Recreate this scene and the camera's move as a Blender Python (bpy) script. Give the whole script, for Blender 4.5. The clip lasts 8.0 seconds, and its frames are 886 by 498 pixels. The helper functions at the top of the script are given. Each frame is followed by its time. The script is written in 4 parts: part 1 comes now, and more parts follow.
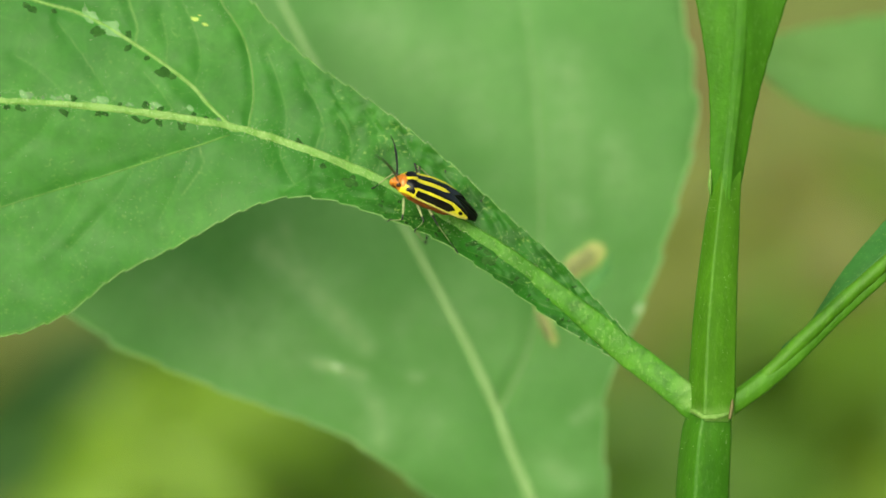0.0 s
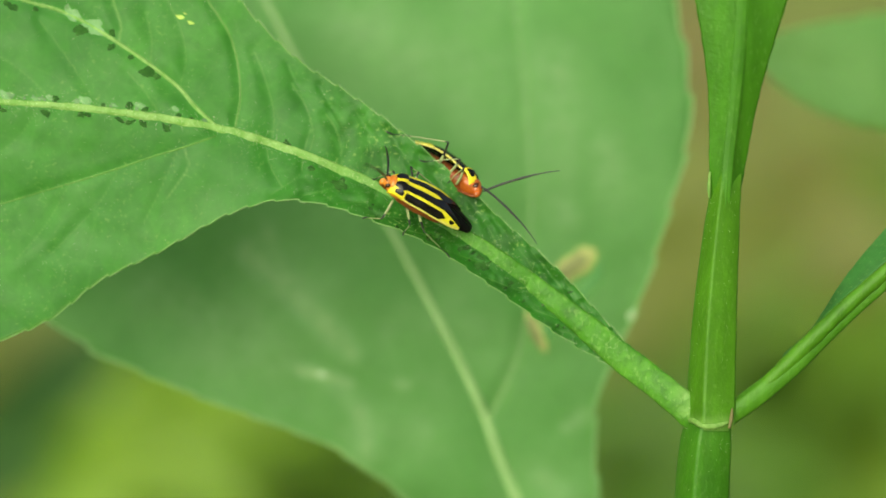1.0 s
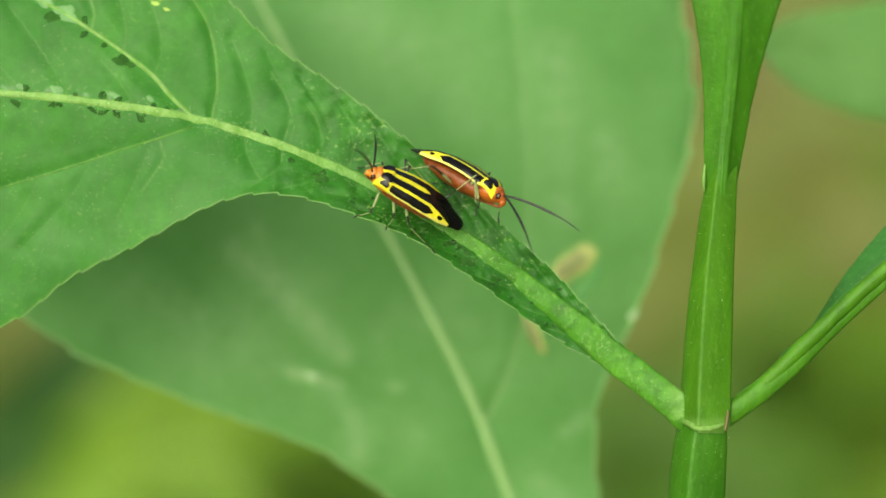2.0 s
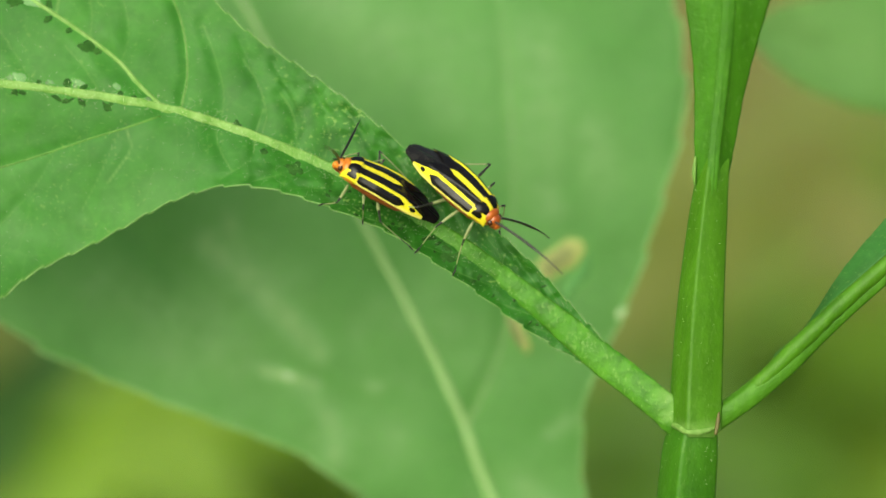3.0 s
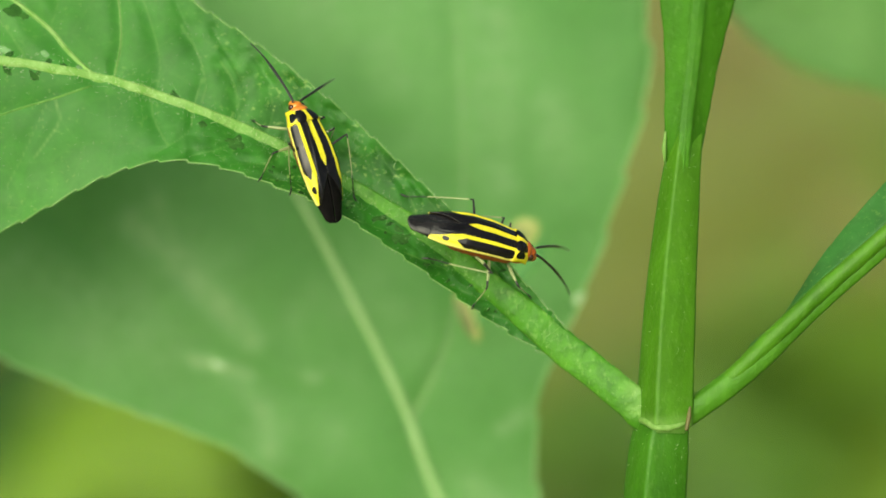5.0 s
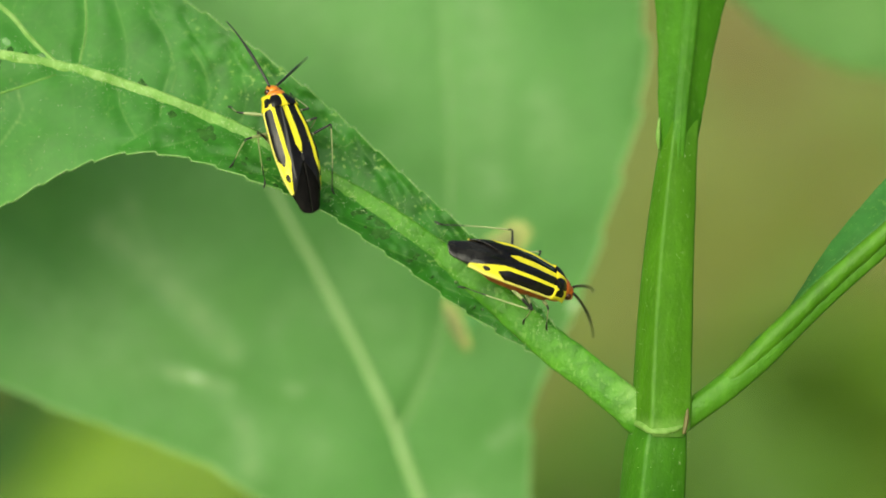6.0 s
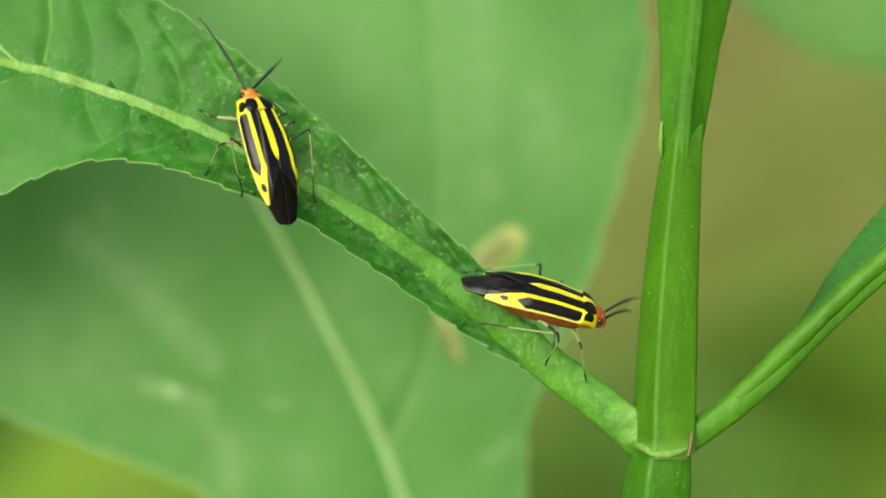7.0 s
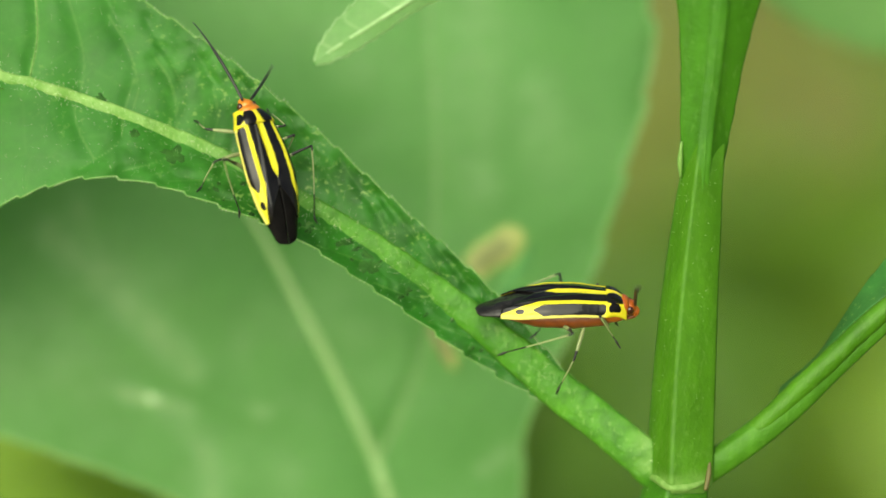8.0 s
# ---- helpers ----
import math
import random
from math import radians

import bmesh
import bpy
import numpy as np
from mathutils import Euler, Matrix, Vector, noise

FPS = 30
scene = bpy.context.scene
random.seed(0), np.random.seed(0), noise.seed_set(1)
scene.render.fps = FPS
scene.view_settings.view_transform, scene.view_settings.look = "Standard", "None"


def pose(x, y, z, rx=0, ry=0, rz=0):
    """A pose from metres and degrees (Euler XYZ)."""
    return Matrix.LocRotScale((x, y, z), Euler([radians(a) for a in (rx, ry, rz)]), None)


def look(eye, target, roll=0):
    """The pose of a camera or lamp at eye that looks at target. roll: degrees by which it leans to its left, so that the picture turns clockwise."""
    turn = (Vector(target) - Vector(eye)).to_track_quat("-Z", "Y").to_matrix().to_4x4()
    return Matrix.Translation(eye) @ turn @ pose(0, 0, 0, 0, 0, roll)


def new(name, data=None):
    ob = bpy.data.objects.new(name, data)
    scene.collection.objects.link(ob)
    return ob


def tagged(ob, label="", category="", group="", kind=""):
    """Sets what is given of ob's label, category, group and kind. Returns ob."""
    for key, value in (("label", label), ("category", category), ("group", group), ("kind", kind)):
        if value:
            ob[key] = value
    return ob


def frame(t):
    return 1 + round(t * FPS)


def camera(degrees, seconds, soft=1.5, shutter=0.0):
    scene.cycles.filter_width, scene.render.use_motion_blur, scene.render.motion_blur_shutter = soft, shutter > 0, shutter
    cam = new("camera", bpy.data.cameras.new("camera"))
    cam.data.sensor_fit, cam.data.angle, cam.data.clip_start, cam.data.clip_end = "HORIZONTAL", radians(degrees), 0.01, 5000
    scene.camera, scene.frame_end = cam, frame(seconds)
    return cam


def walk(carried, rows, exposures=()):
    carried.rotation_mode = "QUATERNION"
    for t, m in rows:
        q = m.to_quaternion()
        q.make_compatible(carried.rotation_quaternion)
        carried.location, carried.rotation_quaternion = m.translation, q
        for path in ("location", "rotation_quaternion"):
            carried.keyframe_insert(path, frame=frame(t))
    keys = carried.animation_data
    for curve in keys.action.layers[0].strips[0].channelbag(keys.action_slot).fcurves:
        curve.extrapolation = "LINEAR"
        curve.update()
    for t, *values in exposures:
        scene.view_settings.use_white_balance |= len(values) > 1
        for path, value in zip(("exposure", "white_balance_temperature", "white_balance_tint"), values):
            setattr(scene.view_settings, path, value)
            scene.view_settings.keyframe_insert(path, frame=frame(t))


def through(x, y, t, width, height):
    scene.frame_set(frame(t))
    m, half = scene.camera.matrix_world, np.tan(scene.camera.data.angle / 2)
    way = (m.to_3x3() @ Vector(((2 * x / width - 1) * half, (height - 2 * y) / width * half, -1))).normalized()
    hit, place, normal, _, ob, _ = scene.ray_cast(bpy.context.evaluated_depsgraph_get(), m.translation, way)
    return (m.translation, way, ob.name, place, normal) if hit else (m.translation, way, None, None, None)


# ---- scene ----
# A stem of a meadow plant, 24 mm of it in view, with two striped bugs on one of its leaves.
# Everything near is laid out in millimetres in the plant's own frame (x right, y away, z up);
# ROOT leans that frame and lifts it to its height over the ground.
ROOT = pose(0, 0, 0.55, -22, 0, 0)
MM = 0.001


def view(x, y, z, yaw, pitch, roll):
    """The camera's pose from millimetres and degrees in the plant's frame."""
    return ROOT @ Matrix.Translation(Vector((x, y, z)) * MM) @ pose(0, 0, 0, 0, 0, yaw) @ pose(0, 0, 0, 90 + pitch) @ pose(0, 0, 0, 0, 0, roll)


cam = camera(16.00, 8.0, soft=1.6)
walk(cam, [
    (0.00, view(0.01, -185.95, 0.01, -0.007, 0.009, -0.001)),
    (0.50, view(1.08, -183.33, 0.74, 0.231, -0.189, 0.055)),
    (1.00, view(1.01, -180.97, 0.74, 0.161, -0.139, -0.001)),
    (2.50, view(3.47, -170.58, 0.89, 0.589, -0.306, 0.053)),
    (3.00, view(3.49, -167.03, 0.70, 0.351, -0.315, 0.186)),
    (3.50, view(4.95, -163.20, -0.12, 0.630, -0.119, 0.053)),
    (4.00, view(4.80, -159.89, -0.01, 0.390, -0.217, -0.197)),
    (4.50, view(3.42, -156.44, 0.53, -0.242, -0.432, 0.046)),
    (4.70, view(4.24, -155.97, 0.22, -0.042, -0.399, 0.268)),
    (5.80, view(9.02, -150.05, -1.01, 1.390, -0.128, 0.101)),
    (6.00, view(8.99, -147.28, -1.14, 1.288, -0.094, 0.055)),
    (6.50, view(8.19, -141.97, -1.54, 0.793, 0.032, 0.203)),
    (7.00, view(7.32, -138.64, 0.12, 0.476, -0.397, -0.123)),
    (7.50, view(4.26, -135.67, 4.06, -0.667, -1.716, -0.366)),
    (8.00, view(4.72, -131.86, 7.55, -0.495, -3.220, 0.138)),
], exposures=[(0.0, 0.20, 6750, -6), (8.0, 0.26, 6750, -6)])
focus = new("focus_mark")
focus.location = ROOT @ Vector((0.0, -0.0006, 0.0))
cam.data.dof.use_dof = True
cam.data.dof.focus_object = focus
cam.data.dof.aperture_fstop = 18.0

# ---- light ----
SUN_FROM = Vector((-0.30, -0.72, 0.66)).normalized()
world = bpy.data.worlds.new("sky")
scene.world = world
world.use_nodes = True
sky = world.node_tree.nodes.new("ShaderNodeTexSky")
sky.sky_type, sky.sun_disc = "NISHITA", False
sky.sun_elevation = math.asin(SUN_FROM.z)
sky.sun_rotation = math.atan2(SUN_FROM.x, SUN_FROM.y)
sky.air_density, sky.dust_density, sky.ozone_density = 1.0, 7.0, 1.0
back = world.node_tree.nodes["Background"]
back.inputs["Strength"].default_value = 0.12
world.node_tree.links.new(sky.outputs[0], back.inputs["Color"])
sun = new("sun", bpy.data.lights.new("sun", "SUN"))
sun.data.energy, sun.data.angle, sun.data.color = 3.75, radians(75), (1.0, 0.95, 0.84)
sun.matrix_world = look(SUN_FROM, (0, 0, 0))

# ---- materials ----


class Mat:
    """A node material under construction, with one principled surface."""

    def __init__(self, name):
        self.mat = bpy.data.materials.new(name)
        self.mat.use_nodes = True
        self.tree = self.mat.node_tree
        self.bsdf = self.tree.nodes["Principled BSDF"]
        self.coord = self.tree.nodes.new("ShaderNodeTexCoord")

    def node(self, kind, **values):
        n = self.tree.nodes.new(kind)
        for key, v in values.items():
            setattr(n, key, v)
        return n

    def link(self, a, b):
        self.tree.links.new(a, b)

    def noise(self, scale, detail=4.0, rough=0.55, stretch=None):
        n = self.node("ShaderNodeTexNoise")
        n.inputs["Scale"].default_value, n.inputs["Detail"].default_value, n.inputs["Roughness"].default_value = scale, detail, rough
        if stretch:
            m = self.node("ShaderNodeMapping")
            m.inputs["Scale"].default_value = stretch
            self.link(self.coord.outputs["Object"], m.inputs[0])
            self.link(m.outputs[0], n.inputs["Vector"])
        else:
            self.link(self.coord.outputs["Object"], n.inputs["Vector"])
        return n.outputs["Fac"]

    def cells(self, scale):
        n = self.node("ShaderNodeTexVoronoi", feature="DISTANCE_TO_EDGE")
        n.inputs["Scale"].default_value = scale
        self.link(self.coord.outputs["Object"], n.inputs["Vector"])
        return n.outputs["Distance"]

    def attribute(self, name):
        return self.node("ShaderNodeAttribute", attribute_name=name).outputs["Fac"]

    def random(self):
        return self.node("ShaderNodeObjectInfo").outputs["Random"]

    def steps(self, fac, stops, mode="LINEAR"):
        r = self.node("ShaderNodeValToRGB")
        r.color_ramp.interpolation = mode
        e = r.color_ramp.elements
        while len(e) < len(stops):
            e.new(0.5)
        for item, (p, c) in zip(e, stops):
            item.position, item.color = p, ((*c, 1) if isinstance(c, tuple) else (c, c, c, 1))
        self.link(fac, r.inputs[0])
        return r.outputs[0]

    def mix(self, fac, a, b, blend="MIX"):
        m = self.node("ShaderNodeMix", data_type="RGBA", blend_type=blend)
        for at, v in ((0, fac), (6, a), (7, b)):
            if isinstance(v, (int, float)):
                m.inputs[at].default_value = v if at == 0 else (v, v, v, 1)
            elif isinstance(v, tuple):
                m.inputs[at].default_value = (*v, 1)
            else:
                self.link(v, m.inputs[at])
        return m.outputs[2]

    def times(self, a, b, op="MULTIPLY"):
        m = self.node("ShaderNodeMath", operation=op)
        for at, v in ((0, a), (1, b)):
            if isinstance(v, (int, float)):
                m.inputs[at].default_value = v
            else:
                self.link(v, m.inputs[at])
        return m.outputs[0]

    def done(self, colour, rough=0.5, bump=None, height=0.02, through=0.0, coat=0.0, spec=0.5):
        if isinstance(colour, tuple):
            self.bsdf.inputs["Base Color"].default_value = (*colour, 1)
        else:
            self.link(colour, self.bsdf.inputs["Base Color"])
        if isinstance(rough, (int, float)):
            self.bsdf.inputs["Roughness"].default_value = rough
        else:
            self.link(rough, self.bsdf.inputs["Roughness"])
        self.bsdf.inputs["Coat Weight"].default_value = coat
        self.bsdf.inputs["Specular IOR Level"].default_value = spec
        if bump is not None:
            b = self.node("ShaderNodeBump")
            b.inputs["Strength"].default_value, b.inputs["Distance"].default_value = 1.0, height * MM
            self.link(bump, b.inputs["Height"])
            self.link(b.outputs[0], self.bsdf.inputs["Normal"])
        if through:
            t, m = self.node("ShaderNodeBsdfTranslucent"), self.node("ShaderNodeMixShader")
            if isinstance(colour, tuple):
                t.inputs[0].default_value = (*colour, 1)
            else:
                self.link(self.mix(1.0, colour, (1.0, 1.15, 0.45), "MULTIPLY"), t.inputs[0])
            m.inputs[0].default_value = through
            out = self.tree.nodes["Material Output"]
            self.link(self.bsdf.outputs[0], m.inputs[1])
            self.link(t.outputs[0], m.inputs[2])
            self.link(m.outputs[0], out.inputs[0])
        return self.mat


def leaf_material(name, dark, light, vein, fleck=0.0, sheen=0.42, cell=420, mottle=0.4, veins=0.8, relief=0.05, cloud=0.0, deep=0.0):
    """Leaf skin: blotches at two scales, a net of fine veins, pale flecks, paler veins from the mesh."""
    m = Mat(name)
    broad, mid, fine = m.noise(150, 3), m.noise(620, 4, 0.6), m.noise(2600, 4)
    c = m.mix(m.steps(broad, [(0.3, 0.0), (0.7, 1.0)]), dark, light)
    narrow = m.times(m.times(m.attribute("slim"), 0.7), 0.3, "ADD")
    c = m.mix(m.times(m.times(m.steps(mid, [(0.40, 0.0), (0.66, 1.0)]), narrow), mottle), c, tuple(v * 0.5 for v in dark))
    c = m.mix(m.times(m.steps(fine, [(0.45, 0.0), (0.75, 1.0)]), 0.25), c, tuple(v * 0.7 for v in dark))
    if cloud:
        haze = m.times(m.steps(m.noise(70, 3), [(0.46, 0.0), (0.68, 1.0)]), m.steps(m.noise(420, 4), [(0.35, 0.0), (0.7, 1.0)]))
        haze = m.times(m.times(haze, 0.45), m.times(m.attribute("haze"), m.steps(m.noise(800, 4, 0.6), [(0.3, 0.35), (0.65, 1.0)])), "ADD")
        c = m.mix(m.times(haze, cloud), c, (0.36, 0.54, 0.28))
    # deep: shade of wings that face down and away, mixed into the colour
    c = m.mix(m.times(m.times(m.attribute("slim"), m.steps(broad, [(0.35, 1.0), (0.65, 0.45)])), deep), c, tuple(v * 0.55 for v in dark))
    net = m.cells(cell)
    c = m.mix(m.times(m.steps(net, [(0.0, 1.0), (0.05, 0.0)]), 0.10), c, tuple(0.6 * a + 0.4 * b for a, b in zip(light, vein)))
    if fleck:
        dots = m.times(m.steps(m.noise(4300, 2, 0.5, (0.9, 1.0, 1.1)), [(0.60, 0.0), (0.68, 1.0)]), m.steps(m.noise(330, 3), [(0.46, 0.0), (0.60, 1.0)]))
        c = m.mix(m.times(m.times(dots, narrow), fleck), c, (0.30, 0.50, 0.13))
    c = m.mix(m.times(m.steps(m.attribute("vein"), [(0.25, 0.0), (0.9, 1.0)]), veins), c, vein)
    bump = m.times(m.times(mid, 1.0), m.times(fine, 0.35), "ADD")
    rough = m.steps(m.noise(600, 3), [(0.3, sheen - 0.06), (0.7, sheen + 0.14)])
    return m.done(c, rough, bump, relief, through=0.52, spec=0.4)


def stalk_material(name, dark, light, down=0.06, lumps=0.14):
    """Juicy green skin with fine lengthwise fibres and short pale down."""
    m = Mat(name)
    fibre, blotch, lump = m.noise(900, 4, 0.6, (1.0, 1.0, 0.12)), m.noise(230, 3), m.noise(1500, 4, 0.6)
    c = m.mix(m.steps(blotch, [(0.3, 0.0), (0.7, 1.0)]), dark, light)
    c = m.mix(m.times(m.steps(fibre, [(0.4, 0.0), (0.75, 1.0)]), 0.5), c, tuple(min(1, v * 1.6) for v in light))
    c = m.mix(m.times(m.steps(lump, [(0.45, 0.0), (0.72, 1.0)]), lumps), c, tuple(v * 0.62 for v in dark))
    c = m.mix(m.attribute("pale"), c, m.mix(m.steps(lump, [(0.35, 0.0), (0.65, 1.0)]), (0.23, 0.38, 0.11), (0.13, 0.29, 0.045)))
    c = m.mix(m.times(m.steps(m.noise(5200, 2, 0.5, (1.0, 1.0, 0.4)), [(0.58, 0.0), (0.68, 1.0)]), down), c, (0.34, 0.52, 0.16))
    bump = m.times(m.times(fibre, m.noise(3000, 2), "ADD"), m.times(lump, 3.0 * lumps), "ADD")
    return m.done(c, m.steps(fibre, [(0.3, 0.46), (0.8, 0.6)]), bump, 0.04, through=0.12, spec=0.3)


def plain(name, a, b, rough=0.5, scale=900, height=0.02, through=0.0, coat=0.0, spec=0.5):
    m = Mat(name)
    n = m.noise(scale, 4)
    return m.done(m.mix(m.steps(n, [(0.3, 0.0), (0.7, 1.0)]), a, b), rough, n, height, through, coat, 0.2 if rough > 0.85 else spec)


def ink_material(name, ground, ink, rough=0.3, coat=0.06, spec=0.32):
    """Enamel of two colours: the mesh carries how far each spot lies inside the dark marking."""
    m = Mat(name)
    n = m.noise(2600, 3)
    pale = m.mix(m.steps(n, [(0.3, 0.0), (0.75, 1.0)]), ground, tuple(v * 0.78 for v in ground))
    pale = m.mix(m.attribute("cream"), pale, (0.78, 0.70, 0.30))
    dark = m.mix(m.steps(n, [(0.4, 0.0), (0.8, 1.0)]), ink, tuple(v + 0.006 for v in ink))
    wob = m.times(m.attribute("ink"), m.times(m.times(m.noise(1700, 3), 0.5, "SUBTRACT"), 0.5), "ADD")
    c = m.mix(m.steps(wob, [(0.46, 0.0), (0.54, 1.0)]), pale, dark)
    return m.done(c, rough, m.noise(5200, 2), 0.012, coat=coat, spec=spec)


LEAF_FRONT = leaf_material("leaf_skin_front", (0.042, 0.225, 0.015), (0.086, 0.312, 0.038), (0.20, 0.40, 0.09), fleck=0.75, mottle=0.9, sheen=0.44, deep=0.18)
LEAF_BACK = leaf_material("leaf_skin_back", (0.126, 0.332, 0.078), (0.182, 0.402, 0.124), (0.25, 0.48, 0.17), sheen=0.6, cell=250, mottle=0.2, veins=0.35, relief=0.05, cloud=0.9)
LEAF_TIP = leaf_material("leaf_skin_tip", (0.20, 0.41, 0.13), (0.28, 0.49, 0.19), (0.42, 0.60, 0.32), sheen=0.5, cell=900, mottle=0.15, veins=0.3)
LEAF_FAR = leaf_material("leaf_skin_far", (0.165, 0.36, 0.095), (0.22, 0.42, 0.13), (0.3, 0.5, 0.18), sheen=0.6, cell=250, mottle=0.2, veins=0.35)
LEAF_SIDE = leaf_material("leaf_skin_side", (0.055, 0.22, 0.040), (0.10, 0.30, 0.070), (0.12, 0.34, 0.05), fleck=0.3, mottle=0.5)
STALK = stalk_material("stalk_skin", (0.038, 0.125, 0.003), (0.060, 0.172, 0.006))
STALK_SIDE = stalk_material("stalk_skin_side", (0.038, 0.132, 0.005), (0.060, 0.175, 0.010), 0.04, 0.2)
# darker copy of the stalk skin: shade below the node is in the colour
STALK_SHADED = stalk_material("stalk_skin_shaded", (0.025, 0.106, 0.003), (0.041, 0.142, 0.005))
RIB = stalk_material("rib_skin", (0.038, 0.155, 0.006), (0.066, 0.205, 0.012), 0.16, 0.7)
LEAF_UPPER = stalk_material("young_leaf_skin", (0.027, 0.112, 0.003), (0.044, 0.150, 0.005))
MARGIN = plain("leaf_margin", (0.15, 0.36, 0.07), (0.26, 0.48, 0.15), 0.6, 2600, through=0.5)
MARGIN_TIP = plain("leaf_margin_tip", (0.34, 0.56, 0.22), (0.48, 0.66, 0.36), 0.6, 2600, through=0.4)
MARGIN_BACK = plain("leaf_margin_back", (0.19, 0.39, 0.12), (0.27, 0.45, 0.17), 0.7, 500)
RIB_BACK = plain("rib_skin_back", (0.175, 0.315, 0.105), (0.215, 0.35, 0.135), 0.75)
PALE = plain("collar_skin", (0.085, 0.20, 0.02), (0.16, 0.28, 0.065), 0.7, 2600, 0.05)
RUST = plain("rust_skin", (0.06, 0.05, 0.012), (0.11, 0.10, 0.025), 0.6, 1500)
SPOT = plain("feeding_spot", (0.010, 0.045, 0.005), (0.03, 0.10, 0.014), 0.9, 2500)
WINDOW = plain("thinned_skin", (0.045, 0.13, 0.03), (0.10, 0.21, 0.065), 0.6, 2200)
SCAR = plain("dry_scar", (0.07, 0.20, 0.045), (0.13, 0.26, 0.095), 0.65, 1800)
YELLOWED = plain("yellowed_skin", (0.20, 0.36, 0.04), (0.32, 0.46, 0.07), 0.6, 1800)
LESION = plain("lesion", (0.145, 0.16, 0.055), (0.19, 0.21, 0.08), 0.8, 1200)
# colour of the shade painted beside the lesions
BLOTCH = plain("shade_blotch", (0.05, 0.18, 0.032), (0.075, 0.23, 0.05), 0.7, 700)
LESION_RIM = plain("lesion_rim", (0.24, 0.30, 0.08), (0.31, 0.34, 0.10), 0.7, 1500)
WHITE_MARK = plain("white_mark", (0.28, 0.46, 0.20), (0.40, 0.54, 0.30), 0.7, 1500)
WING = ink_material("wing_enamel", (0.68, 0.61, 0.03), (0.004, 0.003, 0.003), 0.17, 0.22, 0.2)
SHIELD = ink_material("shield_enamel", (0.68, 0.58, 0.03), (0.004, 0.003, 0.003), 0.18, 0.2, 0.2)
MEMBRANE = plain("membrane", (0.003, 0.003, 0.003), (0.007, 0.006, 0.006), 0.34, 3000, 0.03, spec=0.04)
MEMBRANE_GLOSSY = plain("membrane_glossy", (0.005, 0.004, 0.004), (0.016, 0.015, 0.014), 0.2, 1500, 0.10, spec=0.3)
ORANGE = plain("orange_cuticle", (0.26, 0.048, 0.006), (0.40, 0.105, 0.014), 0.28, 2500, 0.01, coat=0.1)
AMBER = plain("amber_cuticle", (0.42, 0.115, 0.010), (0.58, 0.21, 0.022), 0.28, 2500, 0.01, coat=0.1)
RED = plain("red_cuticle", (0.12, 0.026, 0.005), (0.21, 0.052, 0.009), 0.42, 2500, 0.03)
BLACK = plain("black_cuticle", (0.006, 0.006, 0.006), (0.018, 0.016, 0.014), 0.35, 3000, 0.01)
EYE = plain("eye", (0.02, 0.006, 0.004), (0.05, 0.012, 0.006), 0.15, 6000, 0.01)
LEG = ink_material("leg_cuticle", (0.27, 0.32, 0.14), (0.012, 0.012, 0.010), 0.4, 0.1, 0.3)

# ---- building helpers ----
ORIGIN = {}


def thing(name, label, category, base, group="", kind=""):
    """An empty at its base (mm in the plant's frame) that parents the parts of one thing."""
    ob = new(name)
    ob.empty_display_size = 0.002
    ob.location = ROOT @ (Vector(base) * MM)
    ORIGIN[ob] = ob.location.copy()
    return tagged(ob, label, category, group, kind)


def link_mesh(name, verts, faces, material, parent, label="", extra=None, smooth=True):
    """One mesh object from metres in its parent's space; extra: numbers for each vertex, by name."""
    me = bpy.data.meshes.new(name)
    me.from_pydata([tuple(v) for v in verts], [], faces)
    for key, values in (extra or {}).items():
        a = me.attributes.new(key, "FLOAT", "POINT")
        a.data.foreach_set("value", np.asarray(values, dtype=np.float32))
    me.materials.append(material)
    me.polygons.foreach_set("use_smooth", [smooth] * len(me.polygons))
    me.update()
    ob = new(name, me)
    ob.parent = parent
    if label:
        ob["label"] = label
    return ob


R3 = np.array(ROOT.to_3x3())
R0 = np.array(ROOT.translation)


def to_world(p):
    return np.asarray(p, float) * MM @ R3.T + R0


def part(name, verts, faces, material, parent, label="", extra=None):
    """A part from points in mm of the plant's frame under a still thing (or under one of its parts)."""
    top = parent if parent in ORIGIN else parent.parent
    return link_mesh(name, to_world(verts) - np.array(ORIGIN[top]), faces, material, parent, label, extra)


def spline(points, n):
    """n points on a smooth curve through the given ones."""
    p = np.asarray(points, float)
    p = np.vstack([2 * p[0] - p[1], p, 2 * p[-1] - p[-2]])
    out = []
    for t in np.linspace(0, len(p) - 3 - 1e-9, n):
        i, u = int(t), t - int(t)
        a, b, c, d = p[i:i + 4]
        out.append(0.5 * (2 * b + (c - a) * u + (2 * a - 5 * b + 4 * c - d) * u * u + (3 * b - a - 3 * c + d) * u ** 3))
    return np.array(out)


def grid_faces(rows, cols, wrap=False):
    """Quads of a grid of rows x cols points."""
    out = []
    for i in range(rows - 1):
        for j in range(cols if wrap else cols - 1):
            k = (j + 1) % cols
            out.append((i * cols + j, i * cols + k, (i + 1) * cols + k, (i + 1) * cols + j))
    return out


